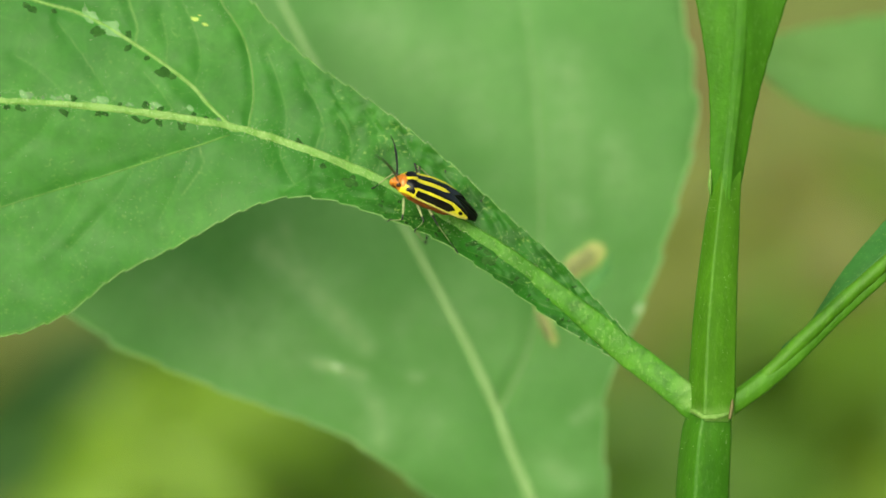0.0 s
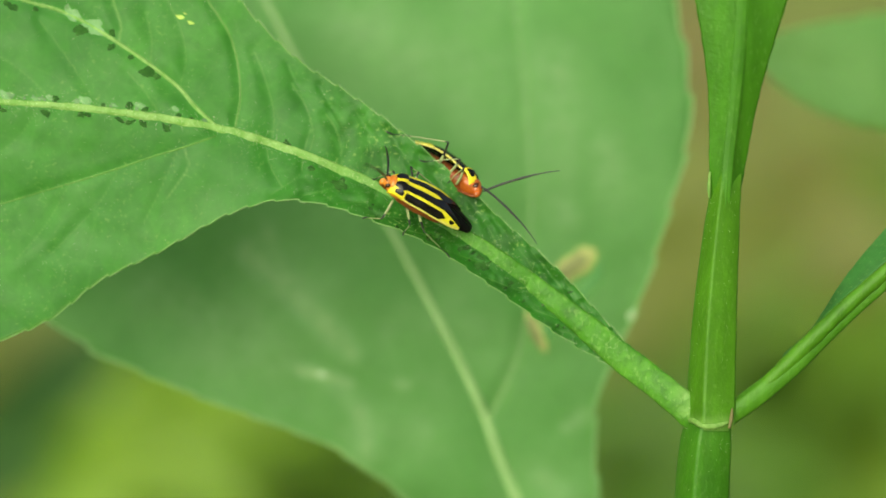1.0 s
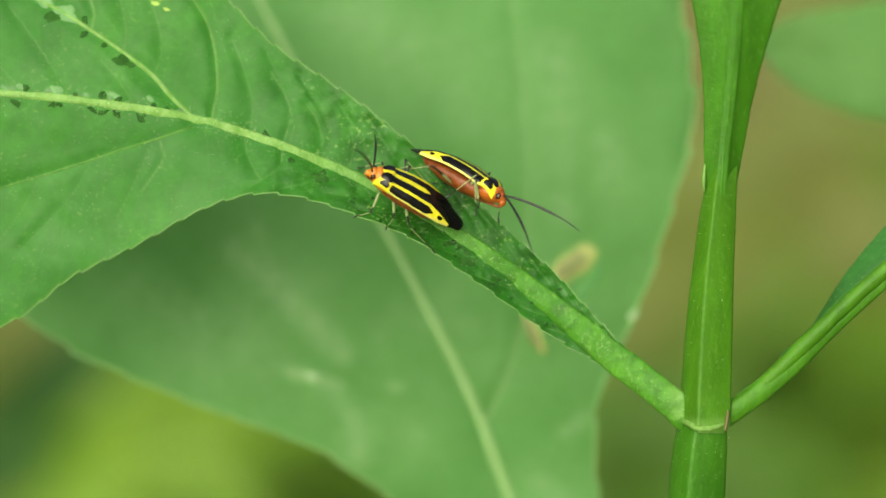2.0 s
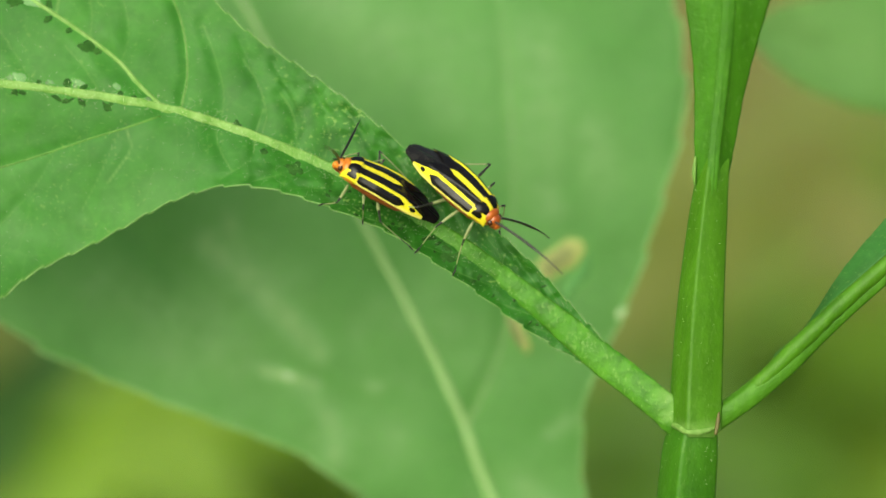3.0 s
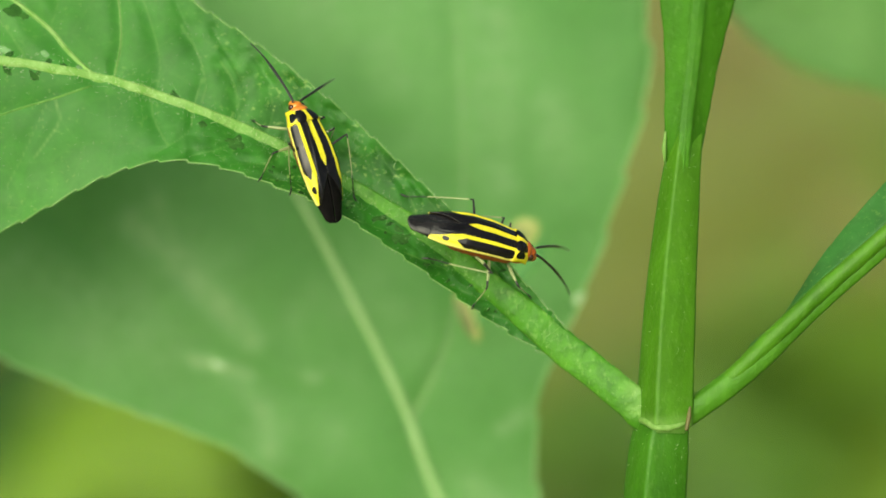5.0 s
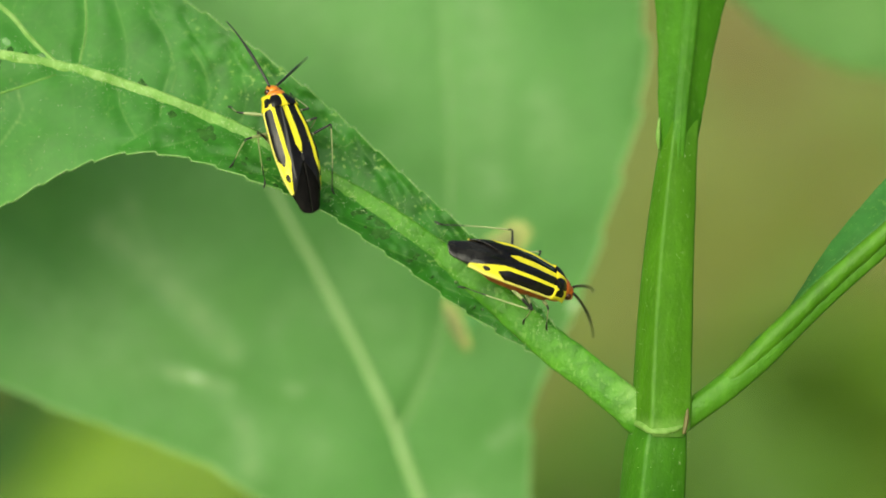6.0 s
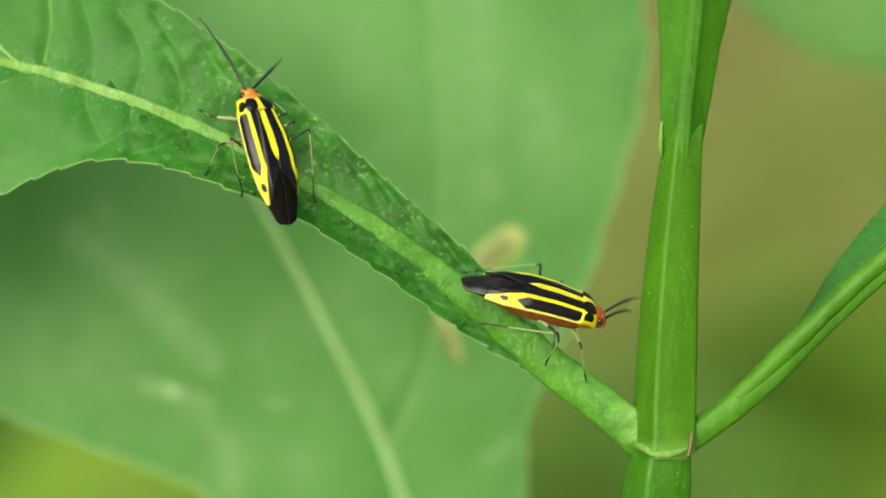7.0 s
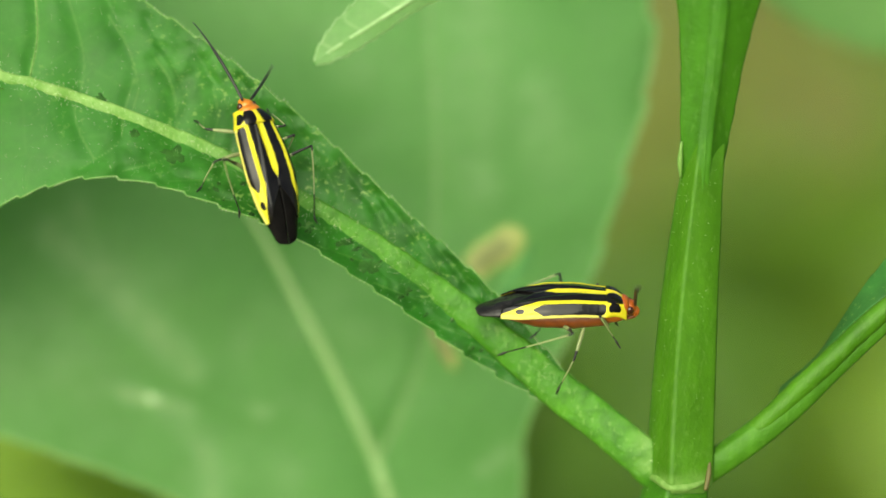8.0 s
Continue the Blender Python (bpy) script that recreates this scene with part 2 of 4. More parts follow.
def tube(path, radii, sides=10, ridge=0.0, count=6, flat=1.0, turn=0.0, caps=True, square=0.0):
    """A tapered tube along a path; ridge and count: lengthwise ridges; flat: its depth over its width; square: how four-edged."""
    p = np.asarray(path, float)
    r = np.interp(np.linspace(0, 1, len(p)), np.linspace(0, 1, len(radii)), radii)
    way = np.gradient(p, axis=0)
    way /= np.linalg.norm(way, axis=1)[:, None] + 1e-12
    ref = np.array([0.0, 1.0, 0.0])
    side = np.cross(way, ref)
    bad = np.linalg.norm(side, axis=1) < 0.2
    side[bad] = np.cross(way[bad], np.array([0.0, 0.0, 1.0]))
    side /= np.linalg.norm(side, axis=1)[:, None]
    deep = np.cross(side, way)
    verts = []
    for i in range(len(p)):
        for j in range(sides):
            a = 2 * math.pi * j / sides
            k = r[i] * (1 + ridge * math.cos(count * (a - turn)))
            k *= 1 - square + square * 0.7071 / math.cos((a - turn) % (math.pi / 2) - math.pi / 4)
            verts.append(p[i] + k * (math.cos(a) * side[i] + flat * math.sin(a) * deep[i]))
    faces = grid_faces(len(p), sides, True)
    if caps:
        faces += [tuple(range(sides))[::-1], tuple(range((len(p) - 1) * sides, len(p) * sides))]
    return np.array(verts), faces


def wobble(x, y, scale, seed):
    return noise.noise(Vector((x * scale + seed, y * scale - seed, seed * 0.7)))


class Blade:
    """A leaf blade between its lower edge, midrib and upper edge, as curves in mm of the plant's frame."""

    def __init__(self, lower, rib, upper, ns=200, nr=40, trough=0.0, teeth=0.12, pitch=1.6, quilt=0.10, seed=1.0, ribs=(), crease=0.0, rim=0.6, haze=()):
        lo, mid, up = spline(lower, ns), spline(rib, ns), spline(upper, ns)
        run = np.r_[0, np.cumsum(np.linalg.norm(np.diff(lo, axis=0), axis=1))]
        run2 = np.r_[0, np.cumsum(np.linalg.norm(np.diff(up, axis=0), axis=1))]
        r = np.linspace(-1, 1, 2 * nr + 1)
        r = np.sign(r) * np.abs(r) ** 0.85
        g = np.zeros((ns, len(r), 3))
        for i in range(ns):
            for j, q in enumerate(r):
                edge, dist = (lo[i], run[i]) if q < 0 else (up[i], run2[i])
                k = abs(q)
                tooth = teeth * (((dist / pitch + 0.3 * wobble(dist, seed, 0.4, seed)) % 1.0) - 0.4) * k ** 8
                wide = np.linalg.norm(edge - mid[i]) + 1e-6
                g[i, j] = mid[i] + (edge - mid[i]) * k * (1 + tooth / wide)
                g[i, j, 1] += trough * (k - k * k) * min(1.0, wide / 3)
        span = np.linalg.norm(lo - up, axis=1)
        slim = np.repeat(np.clip((9.0 - span) / 4.0, 0, 1), len(r))
        across = np.clip(np.abs(np.tile(r, ns)) * 2.2 - 0.25, 0, 1)
        flat = g.reshape(-1, 3)
        vein = np.zeros(len(flat))
        groove = np.zeros(len(flat))
        for path, width, *much in ribs:
            much = much[0] if much else 1.0
            c = spline(path, 60)[:, [0, 2]]
            d = np.min(np.linalg.norm(flat[:, None, [0, 2]] - c[None], axis=2), axis=1)
            vein = np.maximum(vein, much * np.exp(-(d / width) ** 2))
            groove = np.maximum(groove, much * np.exp(-(d / (width * 4)) ** 2))
        for i, v in enumerate(flat):
            lumps = slim[i] * across[i] * crease * (0.9 * abs(wobble(v[0], v[2], 0.9, seed + 5)) + 0.55 * wobble(v[0], v[2], 2.2, seed + 7))
            bulge = lumps + wobble(v[0], v[2], 0.55, seed) * 1.0 + wobble(v[0], v[2], 1.3, seed + 3) * 0.25 + wobble(v[0], v[2], 0.16, seed + 9) * 2.2
            flat[i, 1] -= quilt * bulge - 1.3 * quilt * groove[i]
        cloud = np.zeros(len(flat))
        for path, width, much in haze:
            c = spline(path, 40)[:, [0, 2]]
            d = np.min(np.linalg.norm(flat[:, None, [0, 2]] - c[None], axis=2), axis=1)
            cloud = np.maximum(cloud, much * np.exp(-(d / width) ** 2))
        self.cloud, self.slim = cloud, slim
        edge = np.abs(np.tile(r, ns))
        vein = np.maximum(vein, rim * np.clip((edge - 0.975) / 0.02, 0, 1))
        self.grid, self.verts, self.vein, self.shape = g, flat, vein, (ns, len(r))

    def depth(self, x, z):
        d = (self.verts[:, 0] - x) ** 2 + (self.verts[:, 2] - z) ** 2
        near = np.argpartition(d, 4)[:4]
        w = 1 / (d[near] + 1e-4)
        return float((self.verts[near, 1] * w).sum() / w.sum())

    def lay(self, path, n, lift=0.0):
        """A path laid on the blade."""
        c = spline([(x, 0, z) for x, _, z in path], n)
        for p in c:
            p[1] = self.depth(p[0], p[2]) - lift
        return c

    def build(self, name, material, parent, thick=0.22, label=""):
        ob = part(name, self.verts, grid_faces(*self.shape), material, parent, label, {"vein": self.vein, "haze": self.cloud, "slim": self.slim})
        s = ob.modifiers.new("thickness", "SOLIDIFY")
        s.thickness, s.offset = thick * MM, -1.0
        return ob

    def hem(self, material, parent, radius, back):
        """The thickened margin along both edges."""
        for side in (0, -1):
            c = self.verts.reshape(self.shape[0], self.shape[1], 3)[:, side].copy()
            c[:, 1] += back
            v, f = tube(c, [radius * 0.8, radius, radius * 1.1, radius], 6)
            part("margin", v, f, material, parent, "pale leaf margin")

    def patch(self, name, x, z, long, wide, turn, material, parent, lift=0.03, seed=1.0, rough=0.35, label=""):
        """A thin irregular mark that lies on the blade."""
        verts, faces, n, rings = [], [], 22, 3
        for k in range(rings + 1):
            for j in range(n):
                a = 2 * math.pi * j / n
                q = k / rings * (1 + rough * (noise.noise(Vector((math.cos(a) * 1.3 + seed, math.sin(a) * 1.3, seed * 1.7))) + 0.5 * noise.noise(Vector((math.cos(a) * 4 + seed, math.sin(a) * 4, seed)))))
                u, v = long * q * math.cos(a), wide * q * math.sin(a)
                px, pz = x + u * math.cos(turn) - v * math.sin(turn), z + u * math.sin(turn) + v * math.cos(turn)
                verts.append((px, self.depth(px, pz) - lift * (1.2 - 1.1 * (k / rings) ** 4), pz))
        faces = grid_faces(rings + 1, n, True)
        return part(name, verts, faces, material, parent, label)


# ---- the front leaf ----
NODE = (15.87, 0.40, -10.02)
F_RIB = [(10.96, 1.10, -6.03), (9.29, 1.10, -4.62), (7.27, 1.10, -2.95), (3.92, 1.10, -0.43), (0.57, 1.10, 1.68), (-2.78, 1.05, 3.59), (-6.13, 0.95, 5.10), (-9.48, 0.90, 6.37), (-12.41, 0.70, 7.23), (-16.17, 0.80, 7.90), (-19.54, 1.00, 8.35), (-22.91, 1.20, 8.66), (-26.28, 1.30, 8.87), (-30.01, 1.50, 9.08)]
F_UP = [(11.06, 1.00, -5.12), (9.45, 1.10, -3.38), (7.35, 1.20, -1.10), (4.16, 1.25, 1.75), (1.14, 1.30, 4.50), (-2.02, 1.35, 7.16), (-5.01, 1.40, 9.31), (-7.89, 1.40, 11.22), (-10.12, 1.50, 13.34), (-12.04, 1.70, 15.48), (-14.75, 1.90, 17.58), (-18.47, 2.10, 19.45), (-23.06, 2.40, 20.33), (-28.85, 2.70, 19.01)]
F_LOW = [(10.58, 1.25, -6.56), (8.66, 1.15, -5.55), (6.51, 0.80, -4.17), (3.24, 0.35, -1.77), (-0.27, 0.00, 0.57), (-3.46, -0.20, 1.93), (-6.49, -0.25, 2.90), (-9.15, -0.30, 3.10), (-11.93, 0.00, 2.27), (-15.80, 0.40, 0.20), (-19.35, 0.80, -1.54), (-22.39, 1.00, -3.82), (-26.27, 1.20, -5.10), (-29.32, 1.40, -3.96)]
V_UP = [(-12.37, 0.00, 7.14), (-13.77, 0.00, 8.47), (-14.83, 0.00, 9.67), (-16.43, 0.00, 10.94), (-18.27, 0.00, 12.20), (-20.10, 0.00, 13.34), (-21.93, 0.00, 14.20), (-24.10, 0.00, 14.80), (-28.10, 0.00, 16.07)]
V_LOW = [(-12.60, 0.00, 6.80), (-14.43, 0.00, 6.17), (-16.10, 0.00, 5.67), (-18.10, 0.00, 5.00), (-20.43, 0.00, 4.27), (-23.43, 0.00, 3.40), (-26.10, 0.00, 2.57), (-29.43, 0.00, 1.40)]
V_ARCH = [(-11.50, 0.00, 7.34), (-11.23, 0.00, 9.07), (-11.40, 0.00, 11.07), (-11.97, 0.00, 12.90), (-13.10, 0.00, 14.67), (-13.77, 0.00, 16.07)]
V_TWIG = [(-18.33, 0.00, 12.24), (-18.17, 0.00, 13.24), (-18.63, 0.00, 14.67), (-18.93, 0.00, 16.07)]
V_FINE = [(-5.43, 0.00, 4.80), (-5.37, 0.00, 6.00), (-5.70, 0.00, 7.24), (-6.27, 0.00, 8.07)]
V_FINE2 = [(-14.43, 0.00, 6.14), (-14.17, 0.00, 5.07), (-14.77, 0.00, 4.07), (-15.37, 0.00, 3.24)]
V_FINE3 = [(-21.77, 0.00, 8.47), (-22.93, 0.00, 9.74), (-24.10, 0.00, 10.74), (-25.43, 0.00, 11.57)]


def front_leaf():
    leaf = thing("leaf", "green serrate leaf with a channelled winged stalk, gnawed along its veins", "leaf", F_RIB[0], "leaves of the plant")
    fine = [(V_ARCH, 0.10, 0.8), (V_TWIG, 0.11, 0.8), (V_FINE, 0.10, 0.55), (V_FINE2, 0.12, 0.6), (V_FINE3, 0.10, 0.5)]
    for points in ([(-19.27, 0.00, 8.34), (-20.60, 0.00, 10.40), (-21.77, 0.00, 12.07), (-22.93, 0.00, 13.57)], [(-15.77, 0.00, 7.87), (-16.60, 0.00, 9.24), (-17.77, 0.00, 10.57)], [(-18.17, 0.00, 4.97), (-19.27, 0.00, 3.07), (-20.77, 0.00, 1.40), (-22.10, 0.00, 0.07)],
                   [(-14.77, 0.00, 6.00), (-15.77, 0.00, 3.74), (-16.77, 0.00, 1.74)], [(-21.10, 0.00, 4.07), (-22.43, 0.00, 1.74), (-24.10, 0.00, -0.26)], [(-7.43, 0.00, 5.60), (-6.97, 0.00, 6.74), (-7.37, 0.00, 8.40), (-8.27, 0.00, 9.90)],
                   [(-4.10, 0.00, 4.24), (-3.63, 0.00, 5.40), (-3.83, 0.00, 6.90)], [(-9.77, 0.00, 6.40), (-9.43, 0.00, 5.07), (-8.77, 0.00, 3.90)], [(-16.43, 0.00, 10.97), (-16.37, 0.00, 12.40), (-16.77, 0.00, 14.07)],
                   [(-14.70, 0.00, 9.67), (-14.37, 0.00, 11.40), (-14.77, 0.00, 13.24), (-15.50, 0.00, 14.74)], [(-22.77, 0.00, 8.57), (-24.10, 0.00, 6.74), (-25.77, 0.00, 5.40)], [(-9.43, 0.00, 6.40), (-9.27, 0.00, 8.07), (-9.77, 0.00, 10.07), (-10.43, 0.00, 11.74)]):
        fine.append((points, 0.10, 0.5))
    # creases across the slim wings of the stalk
    rib, up, low = spline(F_RIB, 100), spline(F_UP, 100), spline(F_LOW, 100)
    for k in range(9, 52, 5):
        for edge, reach in ((up, 6), (low, 5)):
            far = edge[min(99, k + reach)]
            fine.append(([rib[k], tuple(0.55 * rib[k] + 0.45 * edge[k + 1]), tuple(0.12 * rib[k + 3] + 0.88 * far)], 0.06, 0.55))
    blade = Blade(F_LOW, F_RIB, F_UP, 290, 76, trough=0.3, teeth=0.16, pitch=1.5, quilt=0.14, seed=2.0, crease=1.6,
                  ribs=[(V_UP, 0.14), (V_LOW, 0.08, 0.45)] + fine)
    blade.build("blade", LEAF_FRONT, leaf, 0.07)
    blade.hem(MARGIN, leaf, 0.045, 0.035)
    c = spline([(15.73, 1.20, -9.86), (14.83, 0.80, -9.10), (13.62, 0.80, -8.10), (12.30, 1.00, -7.03)] + F_RIB, 150)
    for p in c:
        if p[0] < F_RIB[1][0]:
            k = min(1.0, (F_RIB[1][0] - p[0]) / 4)
            p[1] = (1 - k) * p[1] + k * (blade.depth(p[0], p[2]) + 0.02)
    v, f = tube(c, [0.98, 0.92, 0.86, 0.83, 0.85, 0.80, 0.68, 0.57, 0.50, 0.42, 0.36, 0.31, 0.28, 0.25, 0.23, 0.21, 0.19, 0.17, 0.15], 24, 0.03, 5, flat=0.30)
    for q in v:
        q += 0.05 * np.array([wobble(q[0], q[2], 1.7, 3), 0.6 * wobble(q[0], q[2], 2.6, 8), wobble(q[0], q[2], 1.9, 5)])
    part("midrib", v, f, RIB, leaf, "pale green fleshy leaf stalk and midrib", {"pale": np.clip((F_RIB[4][0] - v[:, 0]) / 9, 0, 1) * 0.85 + np.clip((v[:, 0] - NODE[0] + 2.4) / 1.4, 0, 1) * np.clip((v[:, 2] - NODE[2] - 0.35) / 0.5, 0, 1) * 0.6})
    for path, radius, pale in ((V_UP, 0.12, 0.8), (V_LOW, 0.05, 0.2), (V_ARCH, 0.035, 0.5)):
        v, f = tube(blade.lay(path, 50, 0.0), [radius, radius * 0.9, radius * 0.6], 8, flat=0.4)
        part("vein", v, f, RIB, leaf, "", {"pale": np.full(len(v), pale)})
    rnd = random.Random(5)
    # gnawed spots in rows along the midrib and the side vein
    marks = [((x, z), s) for (x, _, z), s in [
        ((-16.50, 0.00, 10.50), 0.50), ((-20.50, 0.00, 13.00), 0.45), ((-18.70, 0.00, 12.00), 0.28), ((-24.60, 0.00, 14.40), 0.5), ((-5.43, 0.00, 4.00), 0.48), ((-22.43, 0.00, 8.14), 0.30),
        ((-25.10, 0.00, 8.40), 0.3), ((-20.37, 0.00, 8.04), 0.28), ((-18.10, 0.00, 7.74), 0.30), ((-17.57, 0.00, 7.60), 0.28), ((-16.77, 0.00, 7.50), 0.25), ((-15.43, 0.00, 7.27), 0.30),
        ((-13.93, 0.00, 7.74), 0.22), ((1.73, 0.00, 0.34), 0.34), ((2.63, 0.00, -0.20), 0.32), ((2.77, 0.00, -0.66), 0.42), ((2.23, 0.00, 0.07), 0.18), ((4.07, 0.00, -1.93), 0.15),
        ((7.83, 0.00, -2.20), 0.18), ((4.90, 0.00, -0.66), 0.10), ((-7.10, 0.00, 4.94), 0.2), ((-8.50, 0.00, 6.40), 0.25)]]
    for k, ((x, z), s) in enumerate(marks):
        blade.patch("feeding_spot", x, z, s, s * rnd.uniform(0.4, 0.7), rnd.uniform(-0.8, 0.3), SPOT, leaf, 0.03, 3.1 * k, 0.7)
    # smaller notches close along the veins
    for line, start, stop, count, sides in ((spline(F_RIB, 200), 126, 190, 18, (1, 1, -1)), (spline(V_UP, 200), 60, 170, 6, (-1, -1, 1))):
        for k in range(count):
            i = int(start + (stop - start) * (k + rnd.random()) / count)
            x, _, z = line[i]
            side = rnd.choice(sides)
            r = rnd.uniform(0.10, 0.26)
            blade.patch("feeding_spot", x, z + side * (0.22 + 0.7 * r), r, r * rnd.uniform(0.6, 1.0), rnd.uniform(-0.6, 0.6), SPOT if side < 0 or rnd.random() < 0.45 else WINDOW, leaf, 0.028, 2.3 * k + 40, 0.6)
    # small pits in the lower wing of the stalk
    for k in range(26):
        i = rnd.randrange(12, 42)
        q = rnd.uniform(0.30, 0.92)
        x, _, z = rib[i] * (1 - q) + low[i] * q
        r = rnd.uniform(0.06, 0.19)
        blade.patch("pit", x, z, r, r * rnd.uniform(0.5, 0.9), rnd.uniform(-1, 1), SPOT, leaf, 0.02, 1.3 * k, 0.6)
    for k, ((x, _, z), s) in enumerate([((-20.10, 0.00, 8.80), 0.42), ((-22.10, 0.00, 9.00), 0.36), ((-16.93, 0.00, 8.54), 0.34), ((-14.93, 0.00, 8.40), 0.26), ((-24.77, 0.00, 9.14), 0.4),
                                      ((-19.77, 0.00, 13.24), 0.8), ((-21.10, 0.00, 14.00), 0.6), ((-23.10, 0.00, 9.00), 0.25), ((-18.43, 0.00, 8.60), 0.2)]):
        blade.patch("dry_scar", x, z, s, s * 0.55, -0.5, SCAR, leaf, 0.025, 7.7 * k, 0.6)
    for x, z, r in ((-14.75, 13.75, 0.26), (-14.1, 13.4, 0.2), (-14.45, 13.95, 0.12)):
        blade.patch("pale_spot", x, z, r, r * 0.45, -0.3, YELLOWED, leaf, 0.025, x, 0.6, "small yellowish spot")
    return leaf, blade


FRONT, FRONT_BLADE = front_leaf()

# ---- the stem ----


def stem():
    plant = thing("plant_stem", "upright green ridged stem with a pale collar at its node", "stem", NODE)
    v, f = tube(spline([(15.30, 2.50, -28.98), (15.36, 1.60, -18.76), (15.46, 1.20, -14.02), (15.64, 0.90, -11.15), (15.83, 0.80, -9.81)], 60), [1.74, 1.70, 1.68, 1.63, 1.55, 1.37], 72, turn=-1.2, square=0.72)
    part("lower_internode", v, f, STALK_SHADED, plant, "green stem below the node, shade painted into its darker skin")
    v, f = tube(spline([(15.87, 0.50, -10.12), (15.91, 0.50, -9.29), (15.97, 0.40, -6.95), (16.15, -0.20, -2.59), (16.43, -0.80, 1.40), (16.63, -1.10, 3.71), (16.79, -0.80, 5.71), (17.15, 0.50, 8.76), (17.85, 3.00, 14.97), (18.57, 7.00, 25.67)], 110),
                [1.08, 1.44, 1.47, 1.45, 1.38, 1.25, 1.11, 0.98, 0.92, 0.90, 0.86, 0.82, 0.8, 0.8, 0.8], 72, turn=-1.2, square=0.82)
    part("internode", v, f, STALK, plant, "", {"pale": np.maximum(np.clip((NODE[2] + 0.9 - v[:, 2]) / 0.9, 0, 1) * 0.85, 0.06 * np.tile([max(0.0, math.cos(4 * (2 * math.pi * j / 72 + 1.2))) ** 10 for j in range(72)], len(v) // 72))})
    # pale torn skin round the foot of the internode
    ring = []
    for k in range(40):
        a = 2 * math.pi * k / 40
        r = 1.40 * (0.4 + 0.6 * 0.7071 / math.cos((math.pi - a + 1.2) % (math.pi / 2) - math.pi / 4))
        ring.append((NODE[0] + r * math.cos(a), NODE[1] + 0.1 + r * math.sin(a), NODE[2] + 0.16 + 0.34 * math.cos(a) ** 2 + 0.05 * noise.noise(Vector((a * 2, 1, 3)))))
    v = []
    for lift, out in ((-0.22, -0.12), (-0.2, 0.0), (-0.05, 0.025), (0.12, 0.015), (0.24, -0.06)):
        for p in ring:
            q = np.array(p)
            away = np.array([p[0] - NODE[0], p[1] - NODE[1], 0])
            v.append(q + away / np.linalg.norm(away) * out + np.array([0, 0, lift * (0.7 + 0.4 * noise.noise(Vector((p[0] * 1.3, p[1] * 1.3, 9))))]))
    part("collar", v, grid_faces(5, 40, True), PALE, plant, "pale torn collar of the node")
    v, f = tube(spline([(17.10, 0.00, -8.60), (17.04, -0.25, -9.32), (16.90, -0.40, -9.98)], 12), [0.06, 0.12, 0.08], 8)
    part("leaf_scar", v, f, RUST, plant, "rust-brown seam at the leaf base")
    v, f = tube(spline([(15.69, -1.30, 3.21), (15.65, -1.40, 3.87), (15.71, -1.40, 4.70)], 10), [0.05, 0.12, 0.05], 8)
    part("bud_scar", v, f, PALE, plant, "small whitish scar")
    return plant


STEM = stem()


def upper_leaf():
    leaf = thing("leaf", "young green leaf held upright against the stem", "leaf", (16.60, -1.50, 3.71), "leaves of the plant")
    rib = [(16.40, -0.90, -0.20), (16.50, -1.45, 1.50), (16.58, -1.95, 3.40), (16.70, -2.25, 5.50), (16.97, -2.80, 8.28), (17.17, -3.50, 11.19), (17.30, -4.20, 14.40), (17.44, -4.80, 18.25), (17.72, -5.20, 24.05)]
    left = [(15.90, -0.20, -0.20), (15.85, -0.60, 1.50), (15.72, -1.05, 3.40), (15.64, -1.45, 5.53), (15.60, -1.90, 8.32), (15.29, -2.50, 11.25), (14.69, -3.00, 14.50), (13.80, -3.50, 18.38), (12.31, -3.80, 24.23)]
    right = [(17.10, -0.20, -0.20), (17.20, -0.60, 1.50), (17.45, -1.05, 3.40), (17.82, -1.45, 5.53), (18.30, -2.00, 8.31), (19.02, -2.70, 11.24), (19.96, -3.40, 14.47), (21.10, -4.00, 18.33), (23.01, -4.40, 24.15)]
    blade = Blade(left, rib, right, 90, 16, trough=0.2, teeth=0.05, quilt=0.05, seed=6.0)
    blade.build("blade", LEAF_UPPER, leaf, 0.3)
    v, f = tube(rib_path(rib, 0.13), [0.15, 0.24, 0.30, 0.34, 0.36, 0.36, 0.36, 0.34], 28, 0.0, 5, flat=0.25)
    part("midrib", v, f, LEAF_UPPER, leaf, "broad fleshy midrib")


def rib_path(rib, back, n=60):
    c = spline(rib, n)
    c[:, 1] += back
    return c


upper_leaf()


